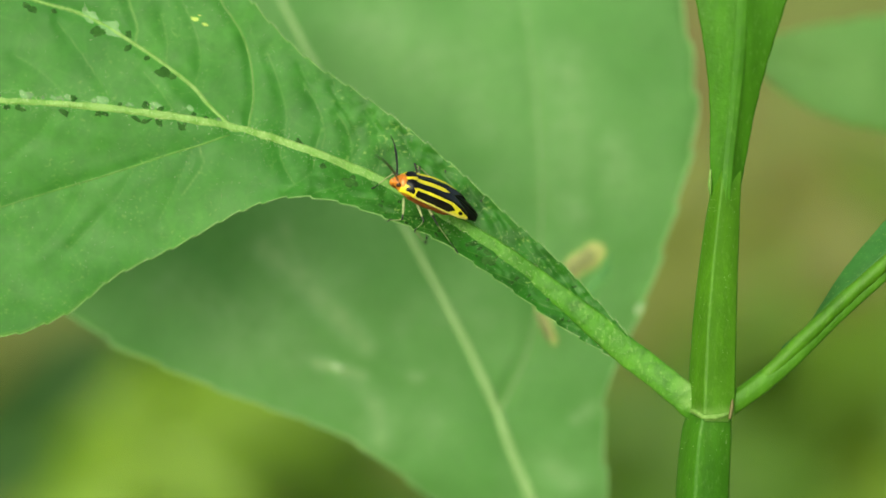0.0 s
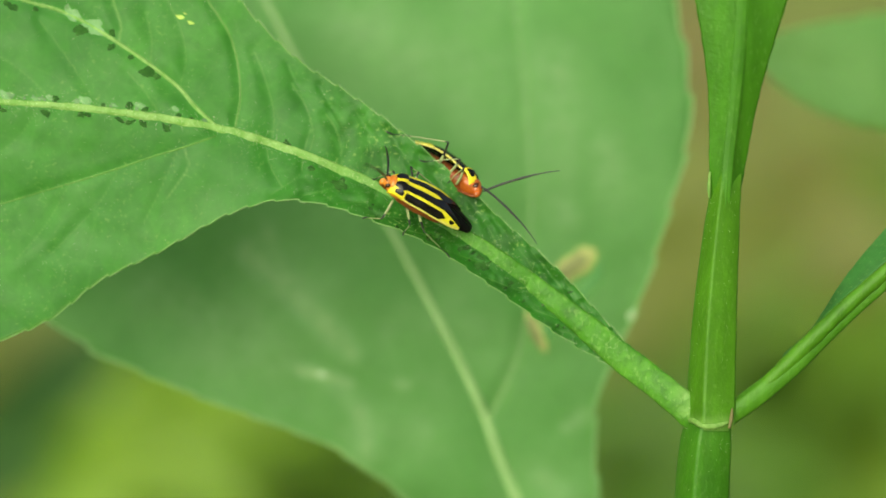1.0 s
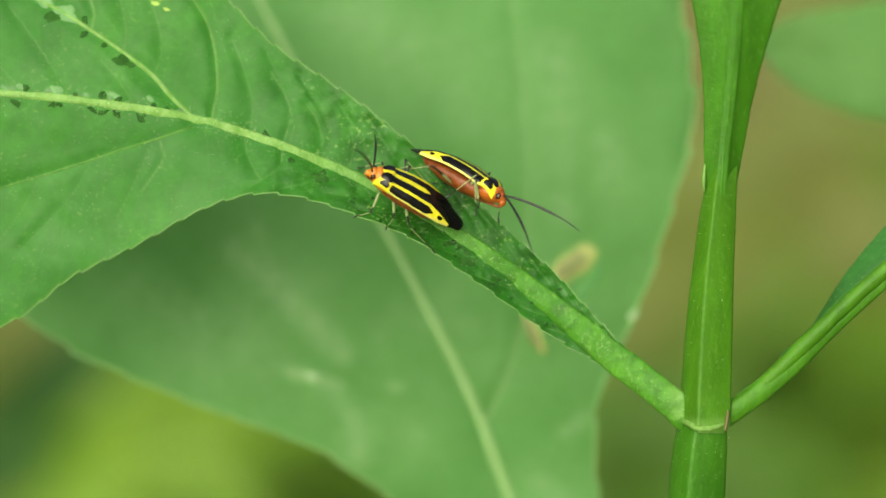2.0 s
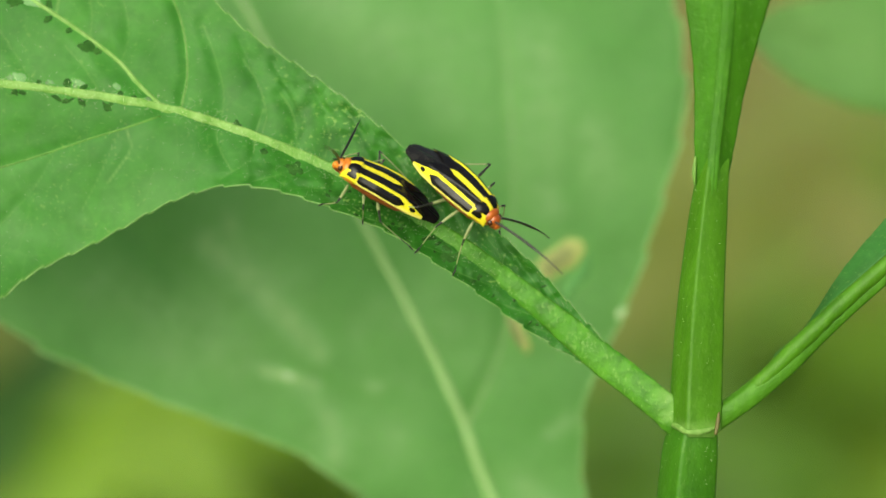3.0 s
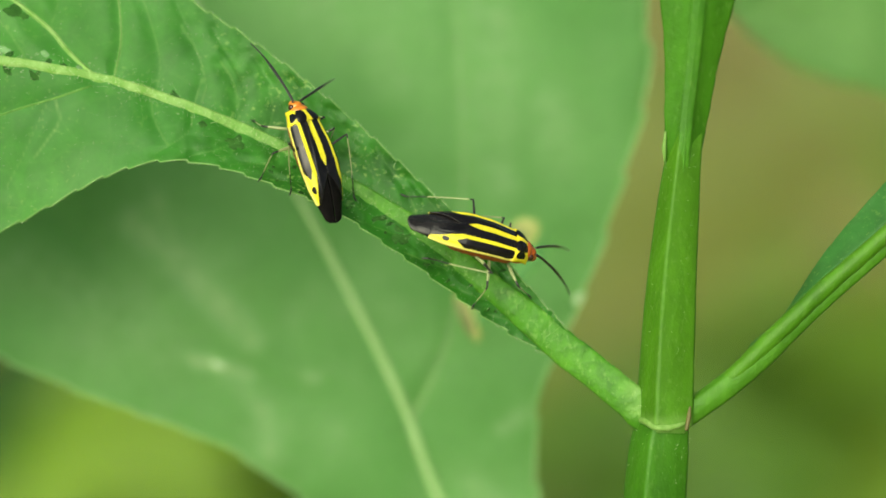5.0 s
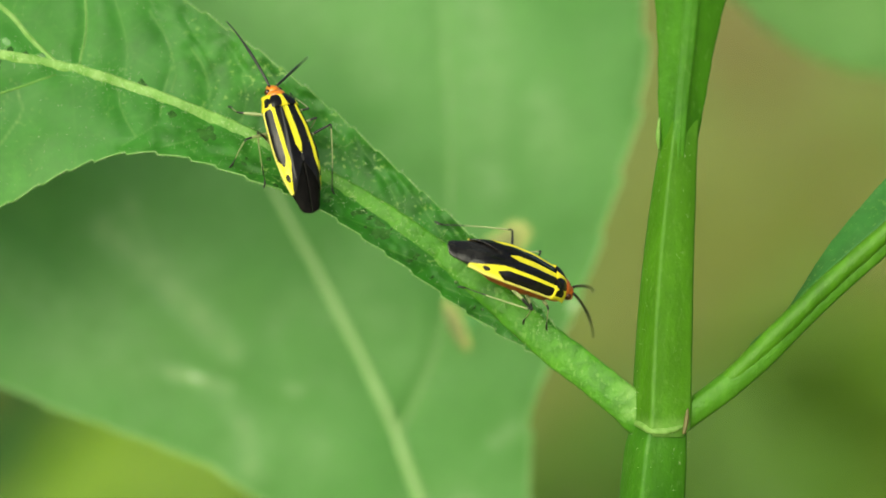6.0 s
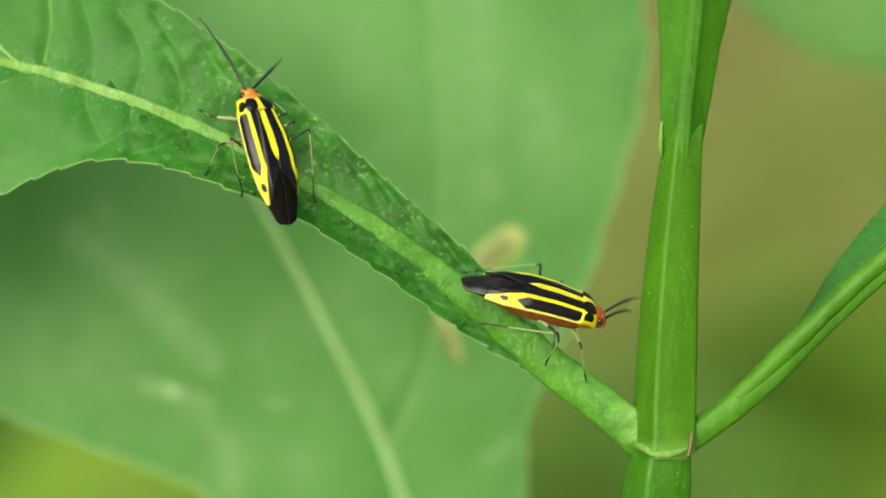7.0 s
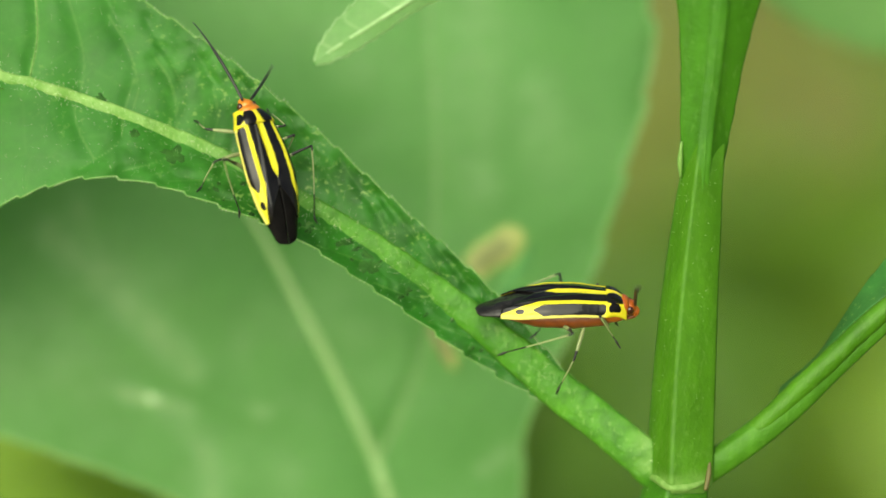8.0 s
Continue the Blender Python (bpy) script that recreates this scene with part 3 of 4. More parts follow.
def side_leaf():
    leaf = thing("leaf", "green leaf on a channelled stalk, folded upwards", "leaf", (17.09, 0.30, -9.55), "leaves of the plant")
    rib = [(20.00, -0.20, -5.98), (21.15, -0.30, -4.98), (22.13, -0.50, -3.91), (23.75, -0.80, -2.25), (25.94, -1.20, -0.26), (28.56, -1.80, 2.21), (32.04, -2.60, 5.48)]
    up = [(20.20, 0.70, -5.80), (21.67, 0.60, -4.48), (22.43, 0.40, -3.33), (23.86, 0.10, -1.06), (26.07, -0.30, 1.63), (28.70, -0.90, 4.54), (32.20, -1.70, 8.31)]
    low = [(20.10, -0.20, -6.11), (21.29, -0.30, -5.14), (22.26, -0.50, -4.11), (23.88, -0.80, -2.45), (26.07, -1.20, -0.46), (28.69, -1.80, 2.01), (32.17, -2.60, 5.29)]
    blade = Blade(low, rib, up, 110, 20, trough=0.2, teeth=0.06, quilt=0.08, seed=11.0, crease=1.2)
    blade.build("blade", LEAF_SIDE, leaf, 0.1)
    v, f = tube(spline([(16.71, 0.90, -9.57), (17.62, 0.60, -8.82), (18.92, 0.20, -7.80), (20.56, -0.10, -6.39), (22.19, -0.40, -4.78), (23.81, -0.70, -3.22), (26.01, -1.10, -1.25), (28.65, -1.60, 1.23), (32.18, -2.20, 4.62)], 70), [0.62, 0.68, 0.70, 0.66, 0.58, 0.54, 0.50, 0.46, 0.42], 40, turn=-0.9, square=0.35)
    part("stalk", v, f, STALK_SIDE, leaf, "channelled green leaf stalk")
    v, f = tube(spline([(18.25, 0.15, -8.00), (19.22, -0.10, -7.26), (20.52, -0.40, -5.98), (22.14, -0.75, -4.34), (23.76, -1.05, -2.75), (25.96, -1.45, -0.76), (28.61, -1.90, 1.72), (32.11, -2.60, 5.03)], 60), [0.15, 0.42, 0.46, 0.46, 0.44, 0.42, 0.38, 0.34], 28)
    for q in v:
        q += 0.03 * np.array([wobble(q[0], q[2], 1.9, 4), 0.5 * wobble(q[0], q[2], 2.6, 8), wobble(q[0], q[2], 2.1, 6)])
    part("midrib", v, f, STALK, leaf, "light green crest of the leaf stalk")


side_leaf()

# ---- the broad leaf behind ----
B_RIB = [(11.02, 24.80, -27.88), (8.46, 22.16, -22.12), (6.54, 20.18, -17.83), (5.78, 19.65, -16.14), (4.48, 18.99, -13.14), (3.63, 18.53, -10.73), (2.46, 18.33, -7.98), (0.62, 18.20, -4.31), (-2.49, 18.20, 1.54), (-5.53, 18.53, 7.05), (-8.38, 19.19, 12.21), (-10.56, 19.92, 16.32), (-12.72, 20.84, 20.65), (-17.07, 24.14, 29.46)]
B_LEFT = [(9.87, 24.14, -27.42), (5.49, 22.16, -21.56), (2.10, 20.84, -18.28), (-0.48, 19.92, -16.35), (-3.06, 18.86, -14.31), (-6.33, 18.07, -12.06), (-10.32, 17.54, -10.50), (-14.32, 17.28, -9.03), (-17.95, 17.08, -7.49), (-21.22, 17.08, -5.99), (-23.61, 17.28, -4.29), (-26.40, 17.74, -2.11), (-30.96, 18.86, 1.55), (-38.53, 22.16, 12.02), (-42.32, 26.12, 22.51)]
B_RIGHT = [(11.94, 24.14, -27.42), (11.22, 21.50, -21.49), (10.68, 19.52, -16.13), (10.46, 18.86, -12.78), (10.50, 18.20, -9.44), (11.41, 18.07, -6.86), (12.32, 18.07, -5.04), (13.49, 18.07, -2.30), (14.63, 18.20, 1.36), (15.79, 18.40, 5.03), (16.44, 18.73, 8.15), (16.29, 19.26, 11.84), (15.52, 20.18, 16.34), (13.70, 22.16, 22.08), (9.36, 25.46, 29.27)]

# pale clouded stretches of the skin
B_HAZE = [([(-11.46, 18.20, 0.08), (-8.90, 18.20, -2.30), (-6.70, 18.20, -4.31), (-5.05, 18.20, -6.14)], 0.75, 0.75),
          ([(-10.36, 18.20, 1.54), (-9.62, 18.20, -0.28), (-8.16, 18.20, -2.49)], 0.5, 0.45),
          ([(-6.33, 18.20, -7.97), (-4.88, 18.20, -9.44), (-4.06, 18.20, -11.09), (-3.85, 18.20, -12.72)], 0.6, 0.45),
          ([(-8.16, 18.20, -7.24), (-6.70, 18.20, -7.68), (-5.24, 18.20, -8.26)], 0.45, 0.9),
          ([(-17.68, 18.20, -2.12), (-13.29, 18.20, -4.31), (-9.62, 18.20, -6.51)], 1.6, 0.35),
          ([(-1.95, 18.20, -8.16), (-1.50, 18.20, -8.26)], 0.35, 0.6),
          ([(7.94, 18.20, 12.52), (8.31, 18.20, 8.86), (7.94, 18.20, 5.20)], 1.5, 0.4),
          ([(1.72, 18.20, 9.60), (2.45, 18.20, 7.76)], 1.0, 0.35),
          ([(11.05, 18.20, 6.67), (11.60, 18.20, 4.10)], 1.2, 0.45),
          ([(8.31, 18.20, 4.10), (8.67, 18.20, 2.28)], 0.9, 0.4),
          ([(-4.88, 18.20, 14.72), (-0.84, 18.20, 11.79)], 2.2, 0.3),
          ([(7.21, 18.20, -14.20), (8.31, 18.20, -15.29)], 0.8, 0.35),
          ([(8.67, 18.20, -10.90), (9.77, 18.20, -10.17)], 0.5, 0.5)]


def back_leaf():
    leaf = thing("leaf", "broad pale green leaf with dry brown lesions behind the stem", "leaf", B_RIB[0], "leaves of the plant")
    v1 = [(3.56, 18.20, -10.83), (-0.11, 18.20, -10.24), (-3.03, 18.20, -9.07), (-6.70, 18.20, -6.87), (-10.36, 18.20, -4.31), (-14.02, 18.20, -1.02), (-16.95, 18.20, 2.09), (-19.50, 18.20, 5.20)]
    v2 = [(3.62, 18.20, -10.71), (4.46, 18.20, -9.07), (5.38, 18.20, -6.87), (5.89, 18.20, -5.04), (6.21, 18.20, -2.49), (6.33, 18.20, 0.44), (6.40, 18.20, 4.10), (6.15, 18.20, 8.86), (5.82, 18.20, 12.52), (5.38, 18.20, 16.18)]
    v3 = [(-3.03, 18.20, 2.27), (-8.17, 18.20, 5.20), (-13.29, 18.20, 8.49), (-17.68, 18.20, 11.79)]
    blade = Blade(B_LEFT, B_RIB, B_RIGHT, 150, 40, trough=-1.0, teeth=0.34, pitch=3.6, quilt=0.16, seed=21.0,
                  ribs=[(v1, 0.14, 0.5), (v2, 0.16), (v3, 0.2)], haze=B_HAZE)
    blade.build("blade", LEAF_BACK, leaf, 0.3)
    blade.hem(MARGIN_BACK, leaf, 0.07, 0.0)
    c = blade.lay(B_RIB, 90, 0.05)
    v, f = tube(c, [0.38, 0.35, 0.31, 0.27, 0.24, 0.21, 0.18, 0.15], 12, flat=0.4)
    part("midrib", v, f, RIB_BACK, leaf, "pale midrib")
    for path, radius in ((v2, 0.06),):
        v, f = tube(blade.lay(path, 50, 0.0), [radius * 1.3, radius, radius * 0.7], 8, flat=0.5)
        part("vein", v, f, RIB_BACK, leaf)
    for (x, _, z), long, wide, turn in (((9.18, 18.20, -0.73), 1.50, 0.66, 0.8), ((6.77, 18.20, -4.86), 1.15, 0.36, -1.15)):
        blade.patch("lesion_rim", x, z, long * 1.16, wide * 1.22, turn, LESION_RIM, leaf, 0.13, x, 0.35, "yellowish rim of a dry lesion")
        blade.patch("lesion", x - 0.1, z - 0.05, long, wide, turn, LESION, leaf, 0.17, x, 0.35, "dry brown lesion")
    # thin dark patches stand in for the shade next to each lesion
    for (x, _, z), long, wide, turn in (((10.21, 18.20, -1.76), 1.5, 0.40, 0.95), ((7.57, 18.20, -4.75), 0.95, 0.36, 1.1)):
        blade.patch("dark_blotch", x, z, long, wide, turn, BLOTCH, leaf, 0.10, x + 1, 0.6, "dark green shade painted beside the lesion")
    for (x, _, z), long, wide, turn in (((-6.70, 18.20, -7.61), 0.42, 0.24, -0.3), ((12.70, 18.20, -3.88), 0.22, 0.40, -0.3)):
        blade.patch("white_mark", x, z, long, wide, turn, WHITE_MARK, leaf, 0.12, x * 2, 0.5, "whitish scrape")
    return leaf


BACK_LEAF = back_leaf()


def far_leaf():
    leaf = thing("leaf", "blurred green leaf further back beside the stem", "leaf", (37.61, 31.00, 10.96), "leaves of the plant")
    rib = [(20.98, 30.00, 13.24), (23.16, 30.50, 12.80), (25.95, 31.00, 12.45), (29.44, 31.00, 12.06), (33.87, 32.00, 11.41), (39.91, 33.00, 10.68)]
    low = [(21.10, 30.00, 12.86), (23.55, 30.50, 10.63), (26.32, 31.00, 9.22), (29.63, 31.00, 8.32), (33.87, 32.00, 7.70), (39.91, 33.00, 7.94)]
    up = [(21.10, 30.00, 13.63), (23.55, 30.50, 14.91), (26.32, 31.00, 15.45), (29.77, 32.00, 16.02), (34.03, 33.00, 16.57), (39.91, 33.00, 15.00)]
    Blade(low, rib, up, 60, 14, trough=-0.5, teeth=0.2, pitch=3, quilt=0.15, seed=31.0).build("blade", LEAF_FAR, leaf, 0.3)
    v, f = tube(rib_path(rib, 0.0), [0.1, 0.25, 0.3, 0.4], 8, flat=0.6)
    part("midrib", v, f, RIB_BACK, leaf)


far_leaf()


def hanging_tip():
    """The leaf tip that a gust pushes down into view at the end."""
    leaf = thing("leaf", "light green leaf tip with fine teeth, pushed down by a gust", "leaf", (10.76, -3.00, 14.62), "leaves of the plant")
    rib = [(0.58, -3.00, 7.89), (1.34, -3.00, 8.44), (2.49, -3.00, 9.20), (3.87, -3.00, 10.06), (5.71, -3.00, 11.28), (8.47, -3.00, 13.01), (12.14, -3.00, 15.54)]
    low = [(0.69, -3.00, 7.80), (1.57, -2.95, 8.10), (2.84, -2.85, 8.81), (4.38, -2.80, 9.87), (6.28, -2.75, 10.92), (8.92, -2.80, 12.65), (12.28, -3.00, 15.35)]
    up = [(0.55, -3.00, 8.03), (1.01, -2.80, 8.99), (1.83, -2.50, 9.97), (2.94, -2.40, 11.06), (4.79, -2.40, 12.45), (7.56, -2.50, 13.95), (12.00, -3.00, 15.72)]
    blade = Blade(low, rib, up, 120, 16, trough=0.1, teeth=0.14, pitch=0.7, quilt=0.07, seed=41.0, ribs=[([rib[k], (0.5 * (rib[k][0] + up[k][0]) - 0.3, rib[k][1], 0.5 * (rib[k][2] + up[k][2])), up[k]], 0.09) for k in range(1, 5)])
    blade.build("blade", LEAF_TIP, leaf, 0.06)
    blade.hem(MARGIN_TIP, leaf, 0.05, 0.0)
    v, f = tube(rib_path(rib, 0.0), [0.03, 0.07, 0.10, 0.12, 0.15], 8, flat=0.6)
    part("midrib", v, f, MARGIN_TIP, leaf)
    return leaf


TIP = hanging_tip()

# ---- short down on stalk, stem and leaf margins ----


def down(name, roots, ways, lengths, parent):
    """Many short stiff hairs as one mesh of thin three-sided spikes (mm)."""
    verts, faces = [], []
    for p, w, n in zip(roots, ways, lengths):
        p, w = np.asarray(p, float), np.asarray(w, float) / (np.linalg.norm(w) + 1e-9)
        a = np.cross(w, (0.3, 0.9, 0.2))
        a /= np.linalg.norm(a) + 1e-9
        b = np.cross(w, a)
        k = len(verts)
        for q in range(3):
            t = 2 * math.pi * q / 3
            verts.append(p + 0.011 * (math.cos(t) * a + math.sin(t) * b))
        verts.append(p + w * n)
        faces += [(k, k + 1, k + 3), (k + 1, k + 2, k + 3), (k + 2, k, k + 3)]
    ob = part(name, verts, faces, DOWN, parent, "fine pale down")
    ob["kind"] = "stuff"


DOWN = plain("down", (0.34, 0.47, 0.21), (0.44, 0.55, 0.29), 0.6, 2000)


def all_down():
    rnd = random.Random(12)
    g = FRONT_BLADE.grid
    roots, ways, lengths = [], [], []
    for _ in range(2600):
        i = rnd.randrange(2, g.shape[0] - 2)
        j = rnd.choice((0, g.shape[1] - 1)) if rnd.random() < 0.4 else rnd.randrange(1, g.shape[1] - 1)
        out = g[i, j] - g[i, j + 1] if j == 0 else g[i, j] - g[i, j - 1]
        edge = j in (0, g.shape[1] - 1)
        roots.append(g[i, j])
        ways.append(np.array([0, -0.6 if edge else -1.0, 0]) + (out / (np.linalg.norm(out) + 1e-9) if edge else 0) + np.array([rnd.gauss(0, 0.3) for _ in range(3)]))
        lengths.append(rnd.uniform(0.08, 0.2))
    line = spline(F_RIB, 300)
    for _ in range(1300):
        p = line[rnd.randrange(300)]
        q = p + np.array([rnd.gauss(0, 0.25), 0, rnd.gauss(0, 0.35)])
        q[1] = FRONT_BLADE.depth(q[0], q[2]) - 0.1
        roots.append(q)
        ways.append((rnd.gauss(0, 0.5), -1.0, rnd.gauss(0.3, 0.5)))
        lengths.append(rnd.uniform(0.12, 0.26))
    down("down", roots, ways, lengths, FRONT)
    roots, ways, lengths = [], [], []
    path = spline([(15.30, 2.50, -28.98), (15.46, 1.20, -14.02), (15.83, 0.80, -9.81), (15.97, 0.40, -6.95), (16.15, -0.20, -2.59), (16.43, -0.80, 1.40), (16.63, -1.10, 3.71)], 200)
    for _ in range(350):
        p = path[rnd.randrange(200)]
        a = rnd.uniform(0, 2 * math.pi)
        w = np.array([math.cos(a), math.sin(a), rnd.uniform(-0.2, 0.4)])
        r = 1.42 if p[2] < NODE[2] else 1.20 - 0.36 * (p[2] - NODE[2]) / 14
        roots.append(p + r * np.array([math.cos(a), math.sin(a), 0]))
        ways.append(w)
        lengths.append(rnd.uniform(0.07, 0.16))
    down("down", roots, ways, lengths, STEM)


all_down()

# ---- ground and the growth behind ----


def ground():
    m = Mat("meadow_floor")
    a, b, c = m.noise(7, 4), m.noise(28, 4), m.noise(2.5, 3)
    col = m.mix(m.steps(a, [(0.38, 0.0), (0.62, 1.0)]), (0.13, 0.138, 0.030), (0.11, 0.165, 0.022))
    col = m.mix(m.steps(b, [(0.45, 0.0), (0.7, 1.0)]), col, (0.165, 0.168, 0.045))
    col = m.mix(m.times(m.steps(c, [(0.4, 0.0), (0.7, 1.0)]), 0.6), col, (0.12, 0.17, 0.026))
    mat = m.done(col, 0.9, b, 8.0)
    n, verts = 60, []
    xs = np.sinh(np.linspace(-5, 5, n)) * 1.1
    for y in xs:
        for x in xs:
            near = math.exp(-(x * x + y * y) / 30)
            verts.append((x, y, 0.05 * near * noise.noise(Vector((x * 2.1, y * 2.1, 4))) - 0.02 * near))
    ob = link_mesh("ground", verts, grid_faces(n, n), mat, None)
    tagged(ob, "mottled brown and green meadow floor", "ground", kind="structure")


ground()

WEED = {
    "bright": leaf_material("weed_leaf_bright", (0.17, 0.31, 0.016), (0.24, 0.39, 0.026), (0.3, 0.45, 0.1)),
    "green": leaf_material("weed_leaf_green", (0.12, 0.245, 0.016), (0.18, 0.31, 0.024), (0.18, 0.32, 0.06)),
    "mid": leaf_material("weed_leaf_deep", (0.08, 0.18, 0.015), (0.12, 0.235, 0.022), (0.14, 0.27, 0.05)),
    # shade low in the growth is put into this leaf colour
    "dark": leaf_material("weed_leaf_shaded", (0.03, 0.09, 0.015), (0.05, 0.13, 0.02), (0.1, 0.2, 0.05)),
    "dry": leaf_material("weed_leaf_dry", (0.165, 0.128, 0.034), (0.21, 0.165, 0.046), (0.25, 0.19, 0.08)),
    "olive": leaf_material("weed_leaf_olive", (0.16, 0.20, 0.03), (0.23, 0.26, 0.048), (0.25, 0.29, 0.09)),
}


def weed(kind, at, size, leaves, seed, label):
    """A blurred plant behind: a bent stalk that comes up from the ground, with drooping leaves round one place (mm)."""
    rnd = random.Random(seed)
    top = to_world([at])[0]
    foot = np.array([top[0] + rnd.uniform(-0.03, 0.03), top[1] + rnd.uniform(0.02, 0.12), 0.0])
    ob = new("weed")
    ob.location = foot
    tagged(ob, label, "plant", "weeds behind")
    bend = (foot + top) / 2 + np.array([rnd.uniform(-0.02, 0.02), 0.01, 0])
    path = spline([foot - foot, bend - foot, top - foot], 24)
    v, f = tube(path, [0.003, 0.0025, 0.0016], 8)
    link_mesh("stalk", v, f, WEED[kind], ob)
    for k in range(leaves):
        base = path[-1 - (k * 2) % 10]
        a = rnd.uniform(0, 2 * math.pi)
        away = np.array([math.cos(a), 0.5 * math.sin(a), 0])
        side = np.array([-0.6 * math.sin(a), math.cos(a) * 0.4, 0.7 * math.cos(a + 1)])
        side /= np.linalg.norm(side)
        s = size * rnd.uniform(0.7, 1.2) * MM
        rise, verts, n = rnd.uniform(-0.2, 0.7), [], 12
        for i in range(n):
            u = i / (n - 1)
            mid = base + away * s * u + np.array([0, 0, s * (rise * u - 0.6 * u * u)])
            w = s * 0.28 * math.sin(math.pi * min(1, u * 0.94 + 0.06)) ** 0.8
            for q in (-1, -0.5, 0, 0.5, 1):
                verts.append(mid + side * w * q + np.array([0, 0, 0.18 * w * abs(q)]))
        lf = link_mesh("leaf_blade", verts, grid_faces(n, 5), WEED[kind], ob, extra={"vein": [1.0 if i % 5 == 2 else 0.0 for i in range(n * 5)]})
        lf.modifiers.new("thickness", "SOLIDIFY").thickness = 0.0003
    return ob


for kind, at, size, leaves, seed, label in (
        ("bright", (-47.2, 334.9, -33.7), 30.0, 10, 1, "bright yellow-green weed out of focus"),
        ("bright", (-50.7, 365.4, -43.3), 48.5, 10, 2, "bright yellow-green weed out of focus"),
        # these two weeds carry their shade in the leaf colour
        ("dark", (-33.7, 435.0, -36.5), 66.4, 16, 3, "green weed with shade painted into its dark leaf colour"),
        ("dark", (-76.0, 609.0, -28.2), 27.5, 4, 4, "green weed with shade painted into its dark leaf colour"),
        ("dry", (-94.5, 609.0, -36.8), 36.7, 7, 5, "dry brown weed stalk with withered leaves"),
        ("olive", (-103.1, 609.0, -58.1), 41.3, 6, 6, "olive weed with pale leaves"),
        ("green", (-13.2, 365.4, -43.3), 30.8, 7, 7, "green weed out of focus"),
        ("dry", (94.7, 551.0, 2.9), 36.5, 9, 8, "dry brown weed stalk with withered leaves"),
        ("olive", (94.6, 669.9, -18.1), 68.7, 25, 9, "olive weed with pale leaves"),
        ("green", (90.1, 487.2, -33.6), 54.8, 25, 10, "green weed out of focus"),
        ("olive", (79.3, 609.0, 15.9), 41.3, 19, 11, "olive weed with pale leaves"),
        ("bright", (90.0, 578.5, -55.9), 45.7, 21, 12, "bright yellow-green weed out of focus"),
        ("mid", (41.3, 478.5, -35.5), 48.9, 14, 13, "deep green weed out of focus"),
        ("green", (109.6, 730.8, 23.3), 46.5, 20, 14, "green weed out of focus"),
        ("dry", (61.7, 639.4, -5.6), 32.3, 6, 15, "dry brown weed stalk with withered leaves"),
        ("bright", (-55.8, 377.0, -36.1), 45.4, 10, 17, "bright yellow-green weed out of focus"),
        ("mid", (-42.8, 391.5, -40.2), 43.1, 10, 18, "deep green weed out of focus"),
        ("olive", (-86.1, 478.5, -33.1), 46.4, 9, 19, "olive weed with pale leaves"),
        ("olive", (79.5, 551.0, 1.6), 44.3, 20, 20, "olive weed with pale leaves"),
        ("green", (102.6, 551.0, -15.6), 70.3, 26, 21, "green weed out of focus"),
        ("green", (75.7, 522.0, -32.8), 70.0, 26, 22, "green weed out of focus"),
        ("mid", (40.8, 435.0, -46.5), 48.6, 14, 24, "deep green weed out of focus"),
        ("mid", (-25.4, 449.5, -48.8), 43.6, 10, 25, "deep green weed out of focus"),
        ("dry", (-77.8, 478.5, -23.6), 30.9, 6, 26, "dry brown weed stalk with withered leaves"),
        ("bright", (94.7, 551.0, -47.3), 44.3, 21, 27, "bright yellow-green weed out of focus"),
        ("mid", (31.8, 435.0, -51.6), 46.0, 14, 28, "deep green weed out of focus"),
        ("mid", (36.6, 478.5, -40.8), 43.8, 12, 29, "deep green weed out of focus"),
        ("bright", (89.5, 478.5, -55.3), 46.4, 24, 30, "bright yellow-green weed out of focus"),
        ("bright", (97.1, 493.0, -41.2), 43.9, 22, 31, "bright yellow-green weed out of focus"),
        ("dry", (70.2, 700.3, 57.5), 32.5, 6, 16, "dry brown weed stalk with withered leaves")):
    weed(kind, at, size, leaves, seed, label)

# ---- the bugs ----


def ball(centre, radii, rings=12, sides=16):
    v = []
    for i in range(rings + 1):
        p = math.pi * i / rings
        for j in range(sides):
            a = 2 * math.pi * j / sides
            v.append((centre[0] + radii[0] * math.cos(p), centre[1] + radii[1] * math.sin(p) * math.cos(a), centre[2] + radii[2] * math.sin(p) * math.sin(a)))
    return np.array(v), grid_faces(rings + 1, sides, True)


def inside(x, a, b, soft=0.06):
    """Over 0.5 between a and b."""
    return min(0.5 + (x - a) / soft, 0.5 + (b - x) / soft)


def clamp01(x):
    return min(1.0, max(0.0, x))


def eased(x, at, values, reach=0.22):
    """Smoothly between the values along the body."""
    return float(np.mean(np.interp(np.linspace(x - reach, x + reach, 9), at, values)))


def half_width(x):
    """Half the width of the folded wings, along the body in mm."""
    wide = eased(x, [-3.2, -2.7, -1.7, -0.6, 0.6, 1.95], [0.56, 0.76, 1.06, 1.22, 1.17, 0.97])
    return wide * math.sqrt(clamp01((x + 3.62) / 0.45) * (2 - clamp01((x + 3.62) / 0.45))) + 0.02


def back_height(x, h):
    """The height of the back at h, from the middle (0) to the margin (1)."""
    ridge = eased(x, [-3.7, -3.2, -2.6, -1.8, -0.6, 0.6, 1.95], [1.30, 1.48, 1.70, 1.98, 2.20, 2.24, 2.12])
    k = min(1.0, half_width(x) / 1.05) ** 1.5
    return ridge - k * (0.22 * h ** 2 + 0.26 * h ** 5)


BUG_BODY = {}


